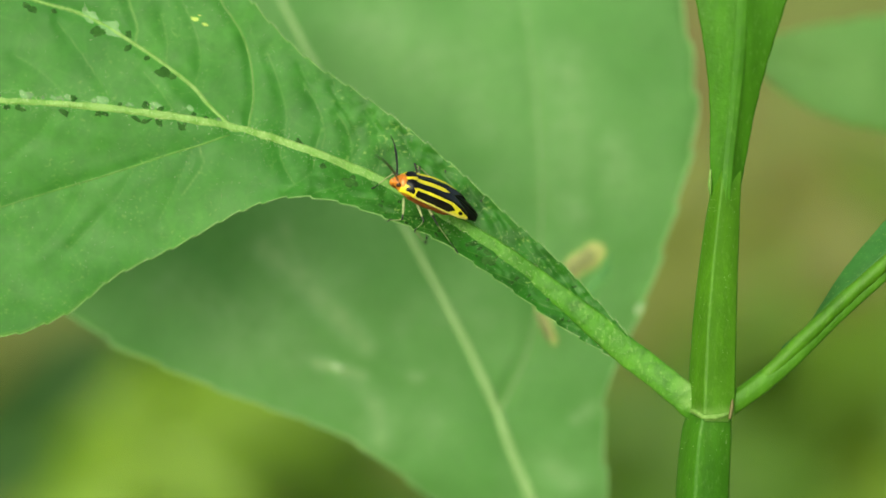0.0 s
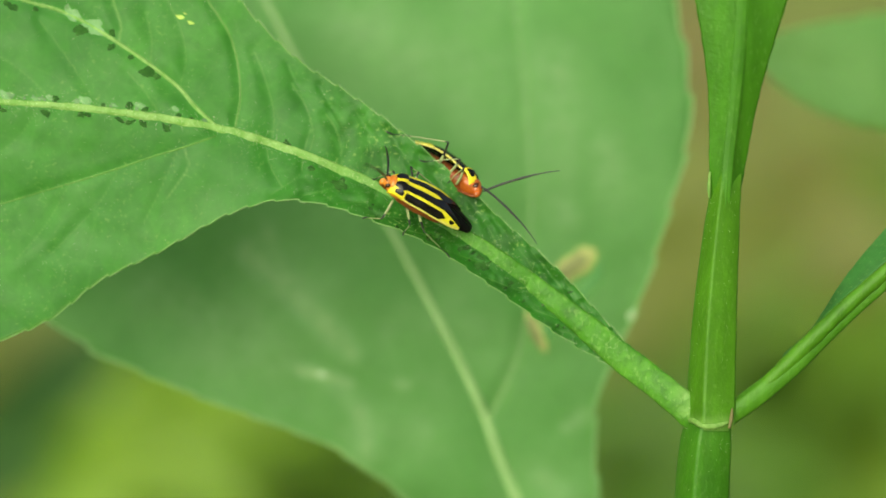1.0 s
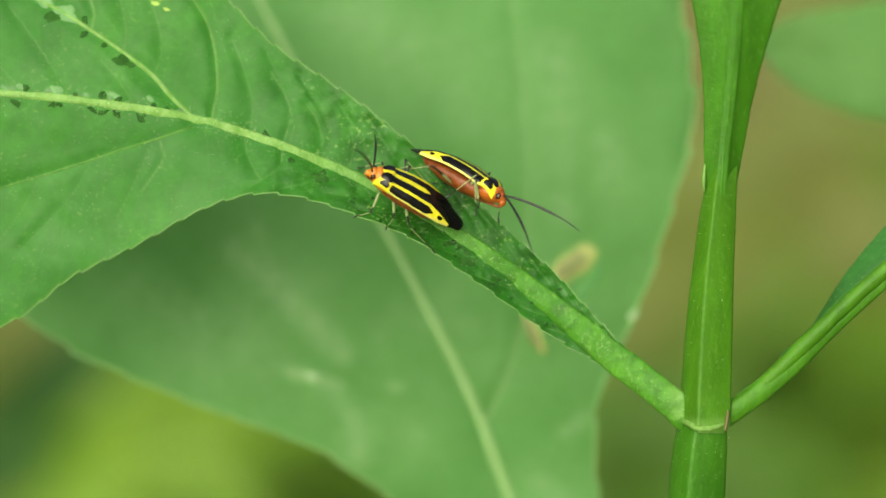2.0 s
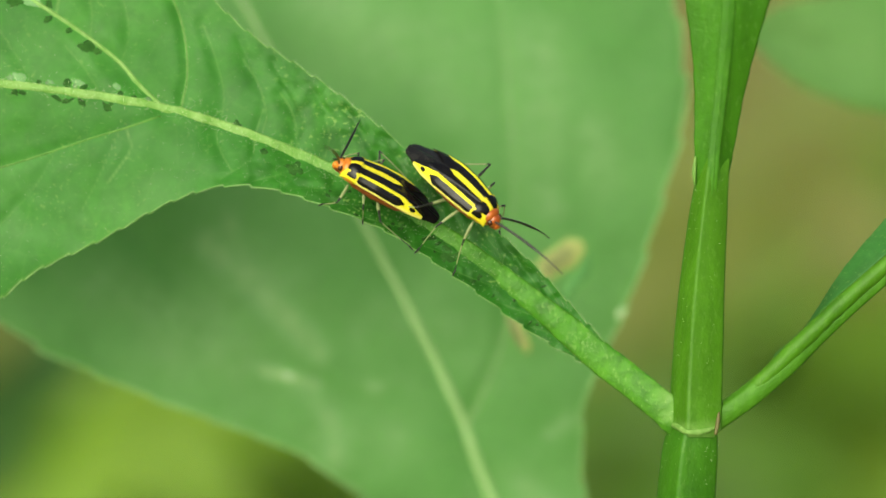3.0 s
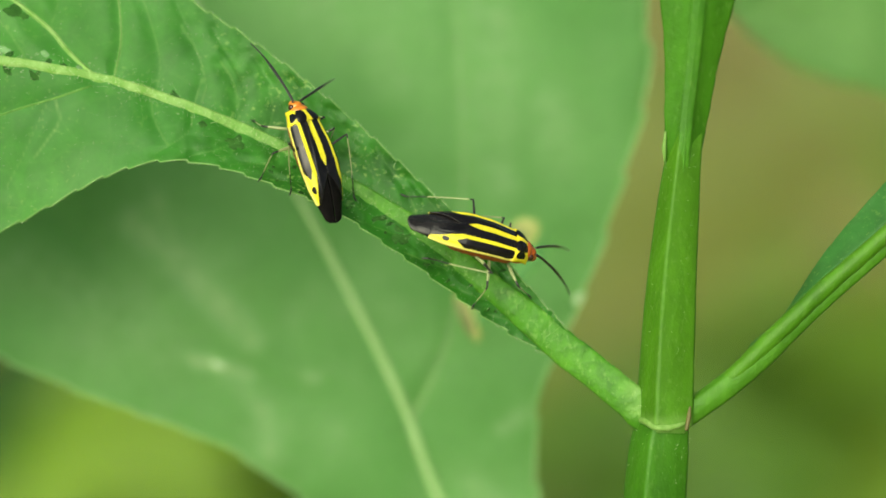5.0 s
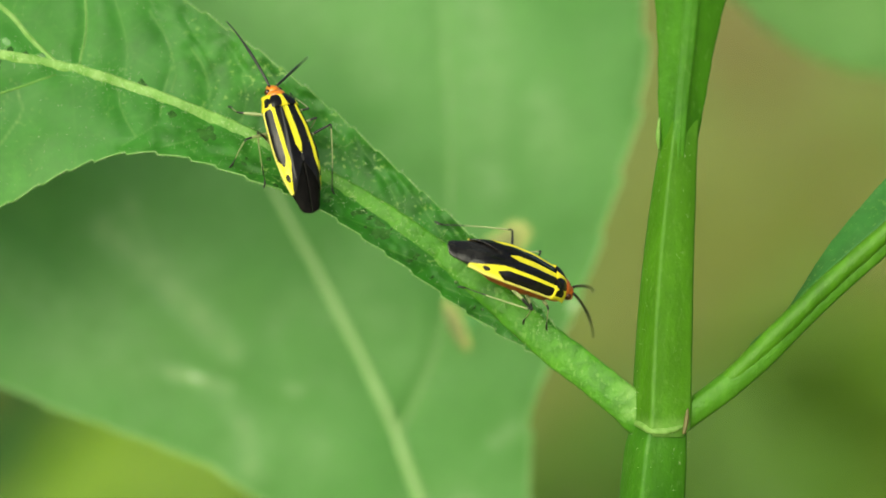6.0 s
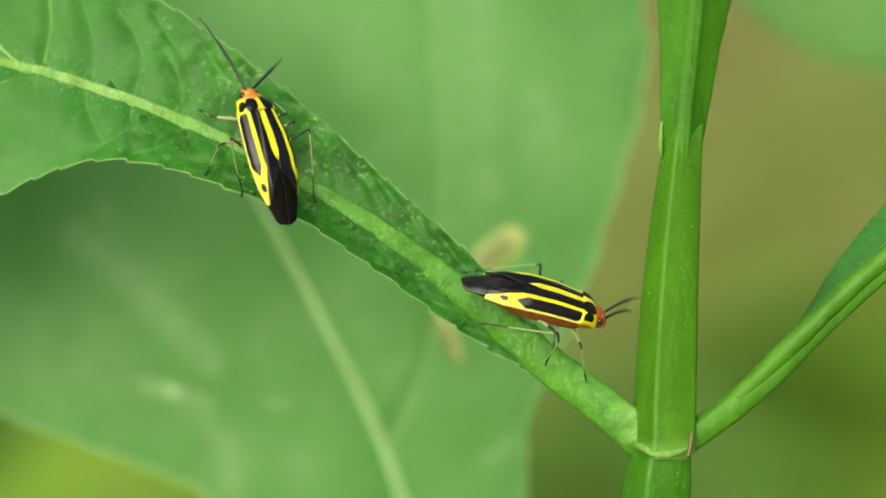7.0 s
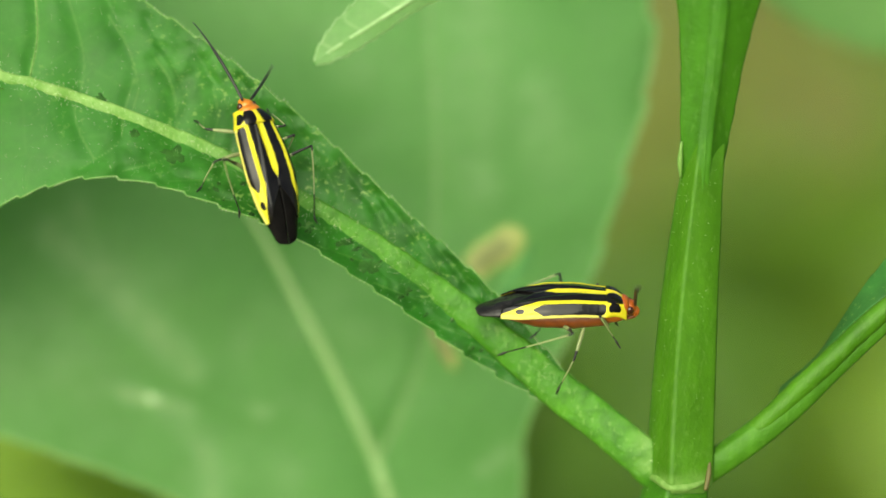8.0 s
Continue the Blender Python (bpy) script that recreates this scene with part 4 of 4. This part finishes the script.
def striped_bug(scale, label, skin, film):
    """A plant bug 7 mm long that stands at z 0 and faces +x; the four long dark stripes lie on its wings."""
    bug = new("striped_bug")
    bug.empty_display_size = 0.003
    tagged(bug, label, "insect", "striped bugs")
    k = scale * MM

    def piece(name, v, f, material, parent=None, label="", extra=None):
        return link_mesh(name, np.asarray(v, float) * k, f, material, parent or bug, label, extra)

    nx, nh = 80, 30
    for side in (1, -1):
        v, ink, cream = [], [], []
        for i in range(nx):
            x = 1.95 - 4.5 * i / (nx - 1)
            for j in range(nh):
                h = j / (nh - 1)
                tail = clamp01((-1.15 - x) / 1.4)
                inner = 0.80 * tail
                hh = inner + (1 - inner) * h
                v.append((x, side * (hh * half_width(x) + 0.001), back_height(x, hh) + 0.02 * math.sin(math.pi * h) + 0.035 * math.exp(-((hh - 0.36 + 0.1 * x) / 0.07) ** 2) + 0.03 * math.exp(-((hh - 0.7) / 0.06) ** 2) - 0.10 * inside(h, 0.95, 2, 0.1) * (h > 0.9)))
                mid = 0.135 * clamp01((x + 0.75) / 0.5)
                taper = clamp01((x + 1.3) / 0.5) * clamp01((2.05 - x) / 0.35)
                a = inside(hh, mid if x > -0.75 else -0.3, 0.55 if x > -1.0 else 0.55 + 0.24 * (-1.0 - x))
                b = inside(hh, 0.84 - 0.135 * taper, 0.84 + 0.125 * taper) - 0.4 * (taper < 0.2)
                dot = 1.35 - 0.85 * math.hypot((x + 1.78) / 0.20, (hh - 0.86) / 0.075)
                ink.append(clamp01(max(a, b, dot)))
                cream.append(clamp01((hh - 0.92) / 0.08) * 0.55)
        f = grid_faces(nx, nh)
        if side < 0:
            f = [q[::-1] for q in f]
        wing = piece("wing", v, f, WING, None, "yellow forewing with black stripes", {"ink": ink, "cream": cream})
        wing.modifiers.new("thickness", "SOLIDIFY").thickness = 0.05 * k
        # black tip of the wing
        v = []
        for i in range(22):
            x = -1.05 - 2.57 * (i / 21) ** 0.85
            for j in range(12):
                h = j / 11
                v.append((x, side * h * half_width(x) * 0.97, back_height(x, h) - 0.05 - 0.04 * (side > 0)))
        f = grid_faces(22, 12)
        tip = piece("membrane", v, f if side > 0 else [q[::-1] for q in f], film, None, "black wing membrane")
        tip.modifiers.new("thickness", "SOLIDIFY").thickness = 0.03 * k
    # shield behind the head
    v, ink, n, m = [], [], 24, 41
    for i in range(n):
        u = i / (n - 1)
        x = 1.84 + 0.78 * u
        w = 1.0 - 0.44 * u ** 1.3
        for j in range(m):
            q = -1 + 2 * j / (m - 1)
            h = abs(q)
            v.append((x + 0.10 * h * h * (u - 0.4), q * w, 2.17 - 0.38 * u * u - 0.20 * h ** 2 - 0.42 * h ** 6 + 0.05 * math.sin(math.pi * u)))
            inner = clamp01(3.5 - 3 * (abs((h - 0.41) / 0.29) ** 3 + abs((u - 0.42) / 0.44) ** 3) ** 0.333)
            outer = clamp01(3.5 - 3 * (abs((h - 0.84) / 0.10) ** 3 + abs((u - 0.42) / 0.30) ** 3) ** 0.333)
            ink.append(max(inner, outer))
    shield = piece("pronotum", v, grid_faces(n, m), SHIELD, None, "yellow shield with black marks", {"ink": ink})
    shield.modifiers.new("thickness", "SOLIDIFY").thickness = 0.06 * k
    v, f = ball((2.05, 0, 1.42), (0.85, 0.78, 0.55), 14, 20)
    piece("thorax", v, f, skin)
    v, f = ball((2.55, 0, 1.60), (0.32, 0.54, 0.42))
    piece("collar", v, f, skin)
    v, f = ball((2.82, 0, 1.48), (0.34, 0.37, 0.35))
    head = piece("head", v, f, skin, None, "glossy orange head")
    v, f = ball((3.10, 0, 1.28), (0.18, 0.20, 0.24))
    piece("face", v, f, skin, head)
    for side in (1, -1):
        v, f = ball((2.84, side * 0.35, 1.52), (0.17, 0.13, 0.19))
        piece("eye", v, f, EYE, head, "dark red-brown eye")
    v, f = tube(spline([(3.12, 0, 1.08), (2.85, 0, 0.96), (2.2, 0, 0.84), (1.4, 0, 0.66)], 14), [0.09, 0.08, 0.05], 8)
    piece("beak", v, f, RED, head)
    # belly
    v = []
    for i in range(30):
        x = 2.7 - 5.3 * i / 29
        w = float(np.interp(x, [-2.7, -2.2, -1.0, 0.5, 1.8, 2.7], [0.13, 0.48, 0.83, 0.88, 0.76, 0.42]))
        top = float(np.interp(x, [-2.7, -1.6, 0, 2.7], [1.25, 1.6, 1.75, 1.7]))
        low = float(np.interp(x, [-2.7, -2.2, -1.0, 0.5, 1.8, 2.7], [1.1, 0.85, 0.60, 0.58, 0.72, 1.2]))
        seg = 0.02 * math.cos(2 * math.pi * x / 0.55)
        for j in range(24):
            a = 2 * math.pi * j / 24
            v.append((x, (w + seg) * math.cos(a), (top + low) / 2 + (top - low) / 2 * math.sin(a)))
    piece("belly", v, grid_faces(30, 24, True) + [tuple(range(24)), tuple(range(29 * 24, 30 * 24))[::-1]], RED, None, "segmented orange-red underside")
    legs, feelers = {}, {}
    for pair, (x, a, b) in enumerate(((1.95, 1.35, 1.75), (0.95, 1.55, 2.0), (0.05, 2.15, 3.3))):
        for side in (1, -1):
            n = 12
            c = [(a * i / (n - 1), 0, 0.06 * math.sin(math.pi * i / (n - 1))) for i in range(n)]
            v, f = tube(c, [0.06, 0.085, 0.09, 0.075, 0.06, 0.048], 10)
            ink = [clamp01(0.5 + (q[0] / a - (0.78 if pair < 2 else 0.55)) * 8) for q in v]
            leg = piece("leg", v, f, LEG, None, "thin pale green leg with dark joints", {"ink": ink})
            c = [(b * i / (n - 1), 0, 0.04 * math.sin(math.pi * i / (n - 1))) for i in range(n)]
            v, f = tube(c, [0.04, 0.035, 0.031, 0.028, 0.026], 8)
            ink = [max(clamp01(0.5 + (0.08 - q[0] / b) * 14), clamp01(0.5 + (q[0] / b - (0.8 if pair < 2 else 0.7)) * 12)) for q in v]
            shin = piece("tibia", v, f, LEG, leg, "", {"ink": ink})
            c = [(b, 0, 0), (b + 0.16, 0, 0.03), (b + 0.30, 0, 0.10), (b + 0.40, 0, 0.13)]
            v, f = tube(c, [0.042, 0.05, 0.04, 0.025], 8)
            tarsus = piece("tarsus", v, f, BLACK, leg)
            tarsus.parent = shin
            shin.location = (a * k, 0, 0)
            legs[(pair, side)] = (leg, shin, Vector((x, side * 0.5, 0.8)) * scale, a * scale, (b + 0.25) * scale)
    for side in (1, -1):
        c = spline([(0, 0, 0), (0.7, 0, 0.08), (1.8, 0, 0.10), (3.0, 0, 0.02), (3.9, 0, -0.12), (4.6, 0, -0.30)], 30)
        v, f = tube(c, [0.06, 0.07, 0.065, 0.07, 0.075, 0.045, 0.035, 0.03, 0.02], 8)
        feeler = piece("antenna", v, f, BLACK, None, "long black antenna")
        feelers[side] = (feeler, Vector((3.06, side * 0.22, 1.72)) * k)
    BUG_BODY[bug] = (legs, feelers, scale)
    return bug


BUG_A = striped_bug(0.94, "yellow bug with four black stripes standing on the leaf stalk", AMBER, MEMBRANE)
BUG_B = striped_bug(1.0, "larger yellow bug with black stripes and orange-red belly", ORANGE, MEMBRANE_GLOSSY)

# Places (s; mm of the plant's frame) of the middle of the body, and its heading, nearness of the head and lean (degrees).
A_PLACE = [
    (0.0, -0.52, -1.00, 3.15), (0.5, -0.47, -1.00, 3.14), (1.0, -0.49, -1.00, 3.00),
    (2.3, -0.21, -1.00, 2.95), (2.5, -0.36, -1.00, 2.91), (3.0, -0.59, -1.00, 2.99),
    (3.5, -0.48, -1.20, 2.48), (3.7, -0.67, -1.20, 2.81), (3.9, -0.78, -1.20, 2.99),
    (4.1, -0.86, -1.20, 2.95), (4.3, -1.13, -1.20, 3.17), (4.5, -1.33, -1.20, 3.34),
    (4.7, -1.45, -1.20, 3.22), (5.8, -1.41, -1.30, 3.50), (6.0, -1.36, -1.30, 3.45),
    (6.5, -1.42, -1.30, 3.42), (7.0, -1.49, -1.30, 3.43), (7.5, -1.52, -1.30, 3.51),
    (8.0, -1.51, -1.30, 3.61)]
A_TURN = [
    (0.0, 159, 32, -47), (0.5, 158, 31, -47), (1.0, 153, 25, -47),
    (2.3, 151, 19, -47), (2.5, 151, 19, -47), (3.0, 153, 14, -47),
    (3.5, 143, 11, -47), (3.7, 146, 12, -47), (3.9, 144, 7, -47),
    (4.1, 139, 8, -47), (4.3, 133, -1, -47), (4.5, 122, -4, -45),
    (4.7, 114, -7, -41), (5.8, 107, -11, -33), (6.0, 110, -12, -33),
    (6.5, 108, -12, -33), (7.0, 109, -12, -33), (7.5, 108, -12, -33),
    (8.0, 109, -12, -33)]
B_PLACE = [
    (0.0, -0.45, 5.20, 2.73), (0.6, 0.05, 4.80, 3.55), (0.8, 0.26, 4.00, 4.30),
    (1.0, 0.59, 2.80, 4.94), (1.2, 1.40, 1.40, 5.05), (2.3, 2.68, -0.20, 3.77),
    (2.5, 2.78, -0.50, 3.60), (2.7, 2.73, -0.80, 3.55), (2.9, 3.03, -1.00, 3.28),
    (3.0, 3.19, -1.00, 3.09), (3.1, 3.13, -1.00, 2.91), (3.3, 3.19, -1.00, 2.43),
    (3.5, 3.70, -1.00, 1.63), (3.7, 4.37, -1.00, 0.92), (3.9, 4.74, -1.00, 0.53),
    (4.1, 5.39, -1.00, 0.13), (4.3, 5.76, -1.00, -0.08), (4.5, 5.79, -1.00, -0.15),
    (4.7, 5.85, -1.00, -0.18), (5.8, 8.53, -0.60, -1.86), (6.0, 9.05, -0.60, -2.39),
    (6.5, 9.81, -0.50, -3.01), (7.0, 10.36, -0.40, -3.11), (7.5, 10.62, -0.40, -3.01),
    (8.0, 10.82, -0.40, -2.26)]
B_TURN = [
    (0.0, -33, 20, 175), (0.6, -36, 27, 168), (0.8, -37, 32, 135),
    (1.0, -35, 39, 114), (1.2, -28, 36, 100), (2.3, -34, 26, 76),
    (2.5, -37, 26, 70), (2.7, -38, 26, 58), (2.9, -42, 24, 42),
    (3.0, -43, 20, 36), (3.1, -45, 18, 34), (3.3, -45, 12, 35),
    (3.5, -35, 8, 38), (3.7, -25, 0, 42), (3.9, -20, -8, 44),
    (4.1, -19, -12, 44), (4.3, -21, -14, 44), (4.5, -19, -15, 44),
    (4.7, -16, -15, 45), (5.8, -19, -24, 47), (6.0, -23, -24, 48),
    (6.5, -20, -24, 52), (7.0, -17, -14, 55), (7.5, -11, -9, 58),
    (8.0, -1, 0, 62)]
# Feelers: degrees to the left of the body's line and upwards.
A_FEEL = {
    1: [(0.0, 19, 35), (1.0, 35, 35), (2.3, 41, 45), (3.0, 54, 46), (3.5, 58, 47), (4.1, -84, -40), (4.5, -48, -14), (4.7, -20, -24), (5.8, 7, -16), (6.0, 3, -16), (7.0, 4, -15), (8.0, 4, -15)],
    -1: [(0.0, -101, -9), (0.6, -98, -11), (1.0, -99, -18), (2.3, -94, -13), (3.0, -99, -3), (3.5, -100, -12), (4.1, -92, 26), (4.5, -108, 18), (4.7, -89, -9), (5.8, -61, -27), (6.0, -61, -26), (8.0, -57, -32)],
}
B_FEEL = {
    1: [(0.0, -12, 24), (1.2, 6, 64), (2.3, 18, -16), (2.9, 70, -35), (3.5, 59, -33), (4.0, 57, -18), (4.5, 51, -12), (4.7, 43, -20), (5.8, 45, -29), (6.0, 45, -27), (6.5, 48, -22), (7.0, 55, -13), (7.5, 66, -14), (8.0, 82, -22)],
    -1: [(0.0, 1, 24), (1.2, 42, 4), (2.3, -32, -22), (2.9, 0, 8), (3.5, 19, -38), (4.0, -7, -27), (4.5, 7, -18), (4.7, 16, -31), (5.8, 16, -42), (6.0, 18, -39), (6.5, 32, -35), (7.0, 57, -20), (7.5, -94, 49), (8.0, -95, 44)],
}


def between(rows, t):
    """Smoothly between the rows of (s, values)."""
    times = [r[0] for r in rows]
    i = max(0, min(len(rows) - 2, sum(1 for s in times if s <= t) - 1))
    p = [np.array(rows[max(0, min(len(rows) - 1, i + d))][1:], float) for d in (-1, 0, 1, 2)]
    s = [times[max(0, min(len(rows) - 1, i + d))] for d in (-1, 0, 1, 2)]
    gap = s[2] - s[1]
    u = (t - s[1]) / gap
    m1 = (p[2] - p[0]) / (s[2] - s[0]) * gap
    m2 = (p[3] - p[1]) / (s[3] - s[1]) * gap
    return (2 * u ** 3 - 3 * u * u + 1) * p[1] + (u ** 3 - 2 * u * u + u) * m1 + (3 * u * u - 2 * u ** 3) * p[2] + (u ** 3 - u * u) * m2


def bug_frame(place, turn, scale):
    """The bug's pose in mm of the plant's frame, from the middle of its body."""
    az, el, lean = [radians(v) for v in turn]
    ahead = Vector((math.cos(el) * math.cos(az), -math.sin(el), math.cos(el) * math.sin(az)))
    near = Vector((0, -1, 0))
    near = (near - ahead * near.dot(ahead)).normalized()
    left = near.cross(ahead)
    up = (math.cos(lean) * near + math.sin(lean) * left).normalized()
    left = up.cross(ahead)
    m = Matrix((ahead, left, up)).transposed().to_4x4()
    m.translation = Vector(place) - up * 1.42 * scale
    return m


def footing():
    """Points on which feet can stand (mm)."""
    b = FRONT_BLADE.verts
    r = spline([(14.73, -0.40, -9.11), (13.55, -0.20, -8.09), (12.23, 0.00, -7.00), (10.92, 0.30, -6.01), (9.26, 0.60, -4.61)], 80)
    return np.vstack([b - np.array([0, 0.06, 0]), r, r + np.array([0.3, 0.3, 0.4]), r + np.array([-0.3, 0.2, -0.4])])


GROUND_POINTS = footing()
HOMES = {(0, 1): (3.0, 1.7), (0, -1): (3.0, -1.7), (1, 1): (0.6, 2.3), (1, -1): (0.6, -2.3), (2, 1): (-2.7, 2.2), (2, -1): (-2.7, -2.2)}


def crawl(bug, places, turns, feel):
    """Keys a bug, its legs (feet stay put until they lag, then step) and its feelers."""
    legs, feelers, scale = BUG_BODY[bug]
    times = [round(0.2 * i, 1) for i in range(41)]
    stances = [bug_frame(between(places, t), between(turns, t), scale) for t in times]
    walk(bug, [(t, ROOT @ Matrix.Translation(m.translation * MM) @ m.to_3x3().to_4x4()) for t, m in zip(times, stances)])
    for key, (leg, shin, hip, a, b) in legs.items():
        hx, hy = HOMES[key]
        foot, rows, rows2 = None, [], []
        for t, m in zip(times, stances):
            home = np.array(m @ (Vector((hx, hy, 0.0)) * scale))
            if foot is None or np.linalg.norm(foot - home) > 1.15 * scale:
                d = np.linalg.norm(GROUND_POINTS - home, axis=1)
                n = int(np.argmin(d))
                foot = GROUND_POINTS[n] if d[n] < 2.6 * scale else np.array(m @ (Vector((hx * 0.8, hy * 0.45, 0.1)) * scale))
            f = m.inverted() @ Vector(foot) - hip
            reach = min(max(f.length, abs(a - b) + 0.15), (a + b) * 0.985)
            way = f.normalized()
            pole = Vector((0, 0.85 * key[1], 0.3))
            pole = (pole - way * pole.dot(way)).normalized()
            ca = (a * a + reach * reach - b * b) / (2 * a * reach)
            sa = math.sqrt(max(0.0, 1 - ca * ca))
            x = (way * ca + pole * sa).normalized()
            y = pole.cross(way).normalized()
            z = x.cross(y)
            pm = Matrix((x, y, z)).transposed().to_4x4()
            pm.translation = hip * MM
            rows.append((t, pm))
            knee = x * a
            d2 = (way * reach - knee).normalized()
            bend = math.atan2(d2.dot(z), d2.dot(x))
            q = Matrix.Rotation(-bend, 4, "Y")
            q.translation = Vector((a * MM, 0, 0))
            rows2.append((t, q))
        walk(leg, rows)
        walk(shin, rows2)
    for side, (feeler, base) in feelers.items():
        rows = []
        for t, az, el in feel[side]:
            rows.append((t, Matrix.Translation(base) @ pose(0, 0, 0, 0, 0, az) @ pose(0, 0, 0, 0, -el, 0)))
        walk(feeler, rows)


def motions():
    crawl(BUG_A, A_PLACE, A_TURN, A_FEEL)
    crawl(BUG_B, B_PLACE, B_TURN, B_FEEL)
    # the broad leaf behind sways a little in the air
    base = BACK_LEAF.location.copy()
    sway = [(0.0, 0.00, 0.00, 0.00), (0.5, -0.29, 0.00, -0.12), (1.0, -0.38, 0.00, -0.06), (2.5, 0.18, 0.00, -0.29), (3.0, 0.08, 0.00, -0.18), (3.5, -0.11, -0.67, -0.19), (4.0, -0.07, -1.33, -0.33), (4.5, -0.42, -2.00, 0.04), (6.0, -0.67, -2.00, -0.48), (6.5, 0.04, -1.75, -0.75), (7.0, -0.42, -1.50, -0.33), (7.5, -0.44, -2.25, -0.23), (8.0, -0.75, -3.00, -0.13)]
    walk(BACK_LEAF, [(t, Matrix.Translation(base + ROOT.to_3x3() @ Vector((x * MM, y * MM, z * MM)))) for t, x, y, z in sway])
    base = TIP.location.copy()
    drop = [(0.0, 3.0, 9.0), (7.0, 3.0, 9.0), (7.7, 2.4, 8.0), (7.8, 1.6, 6.6), (7.9, 0.8, 4.2), (8.0, 0.0, 0.0)]
    walk(TIP, [(t, Matrix.Translation(base + ROOT.to_3x3() @ Vector((x * MM, 0, z * MM)))) for t, x, z in drop])


motions()
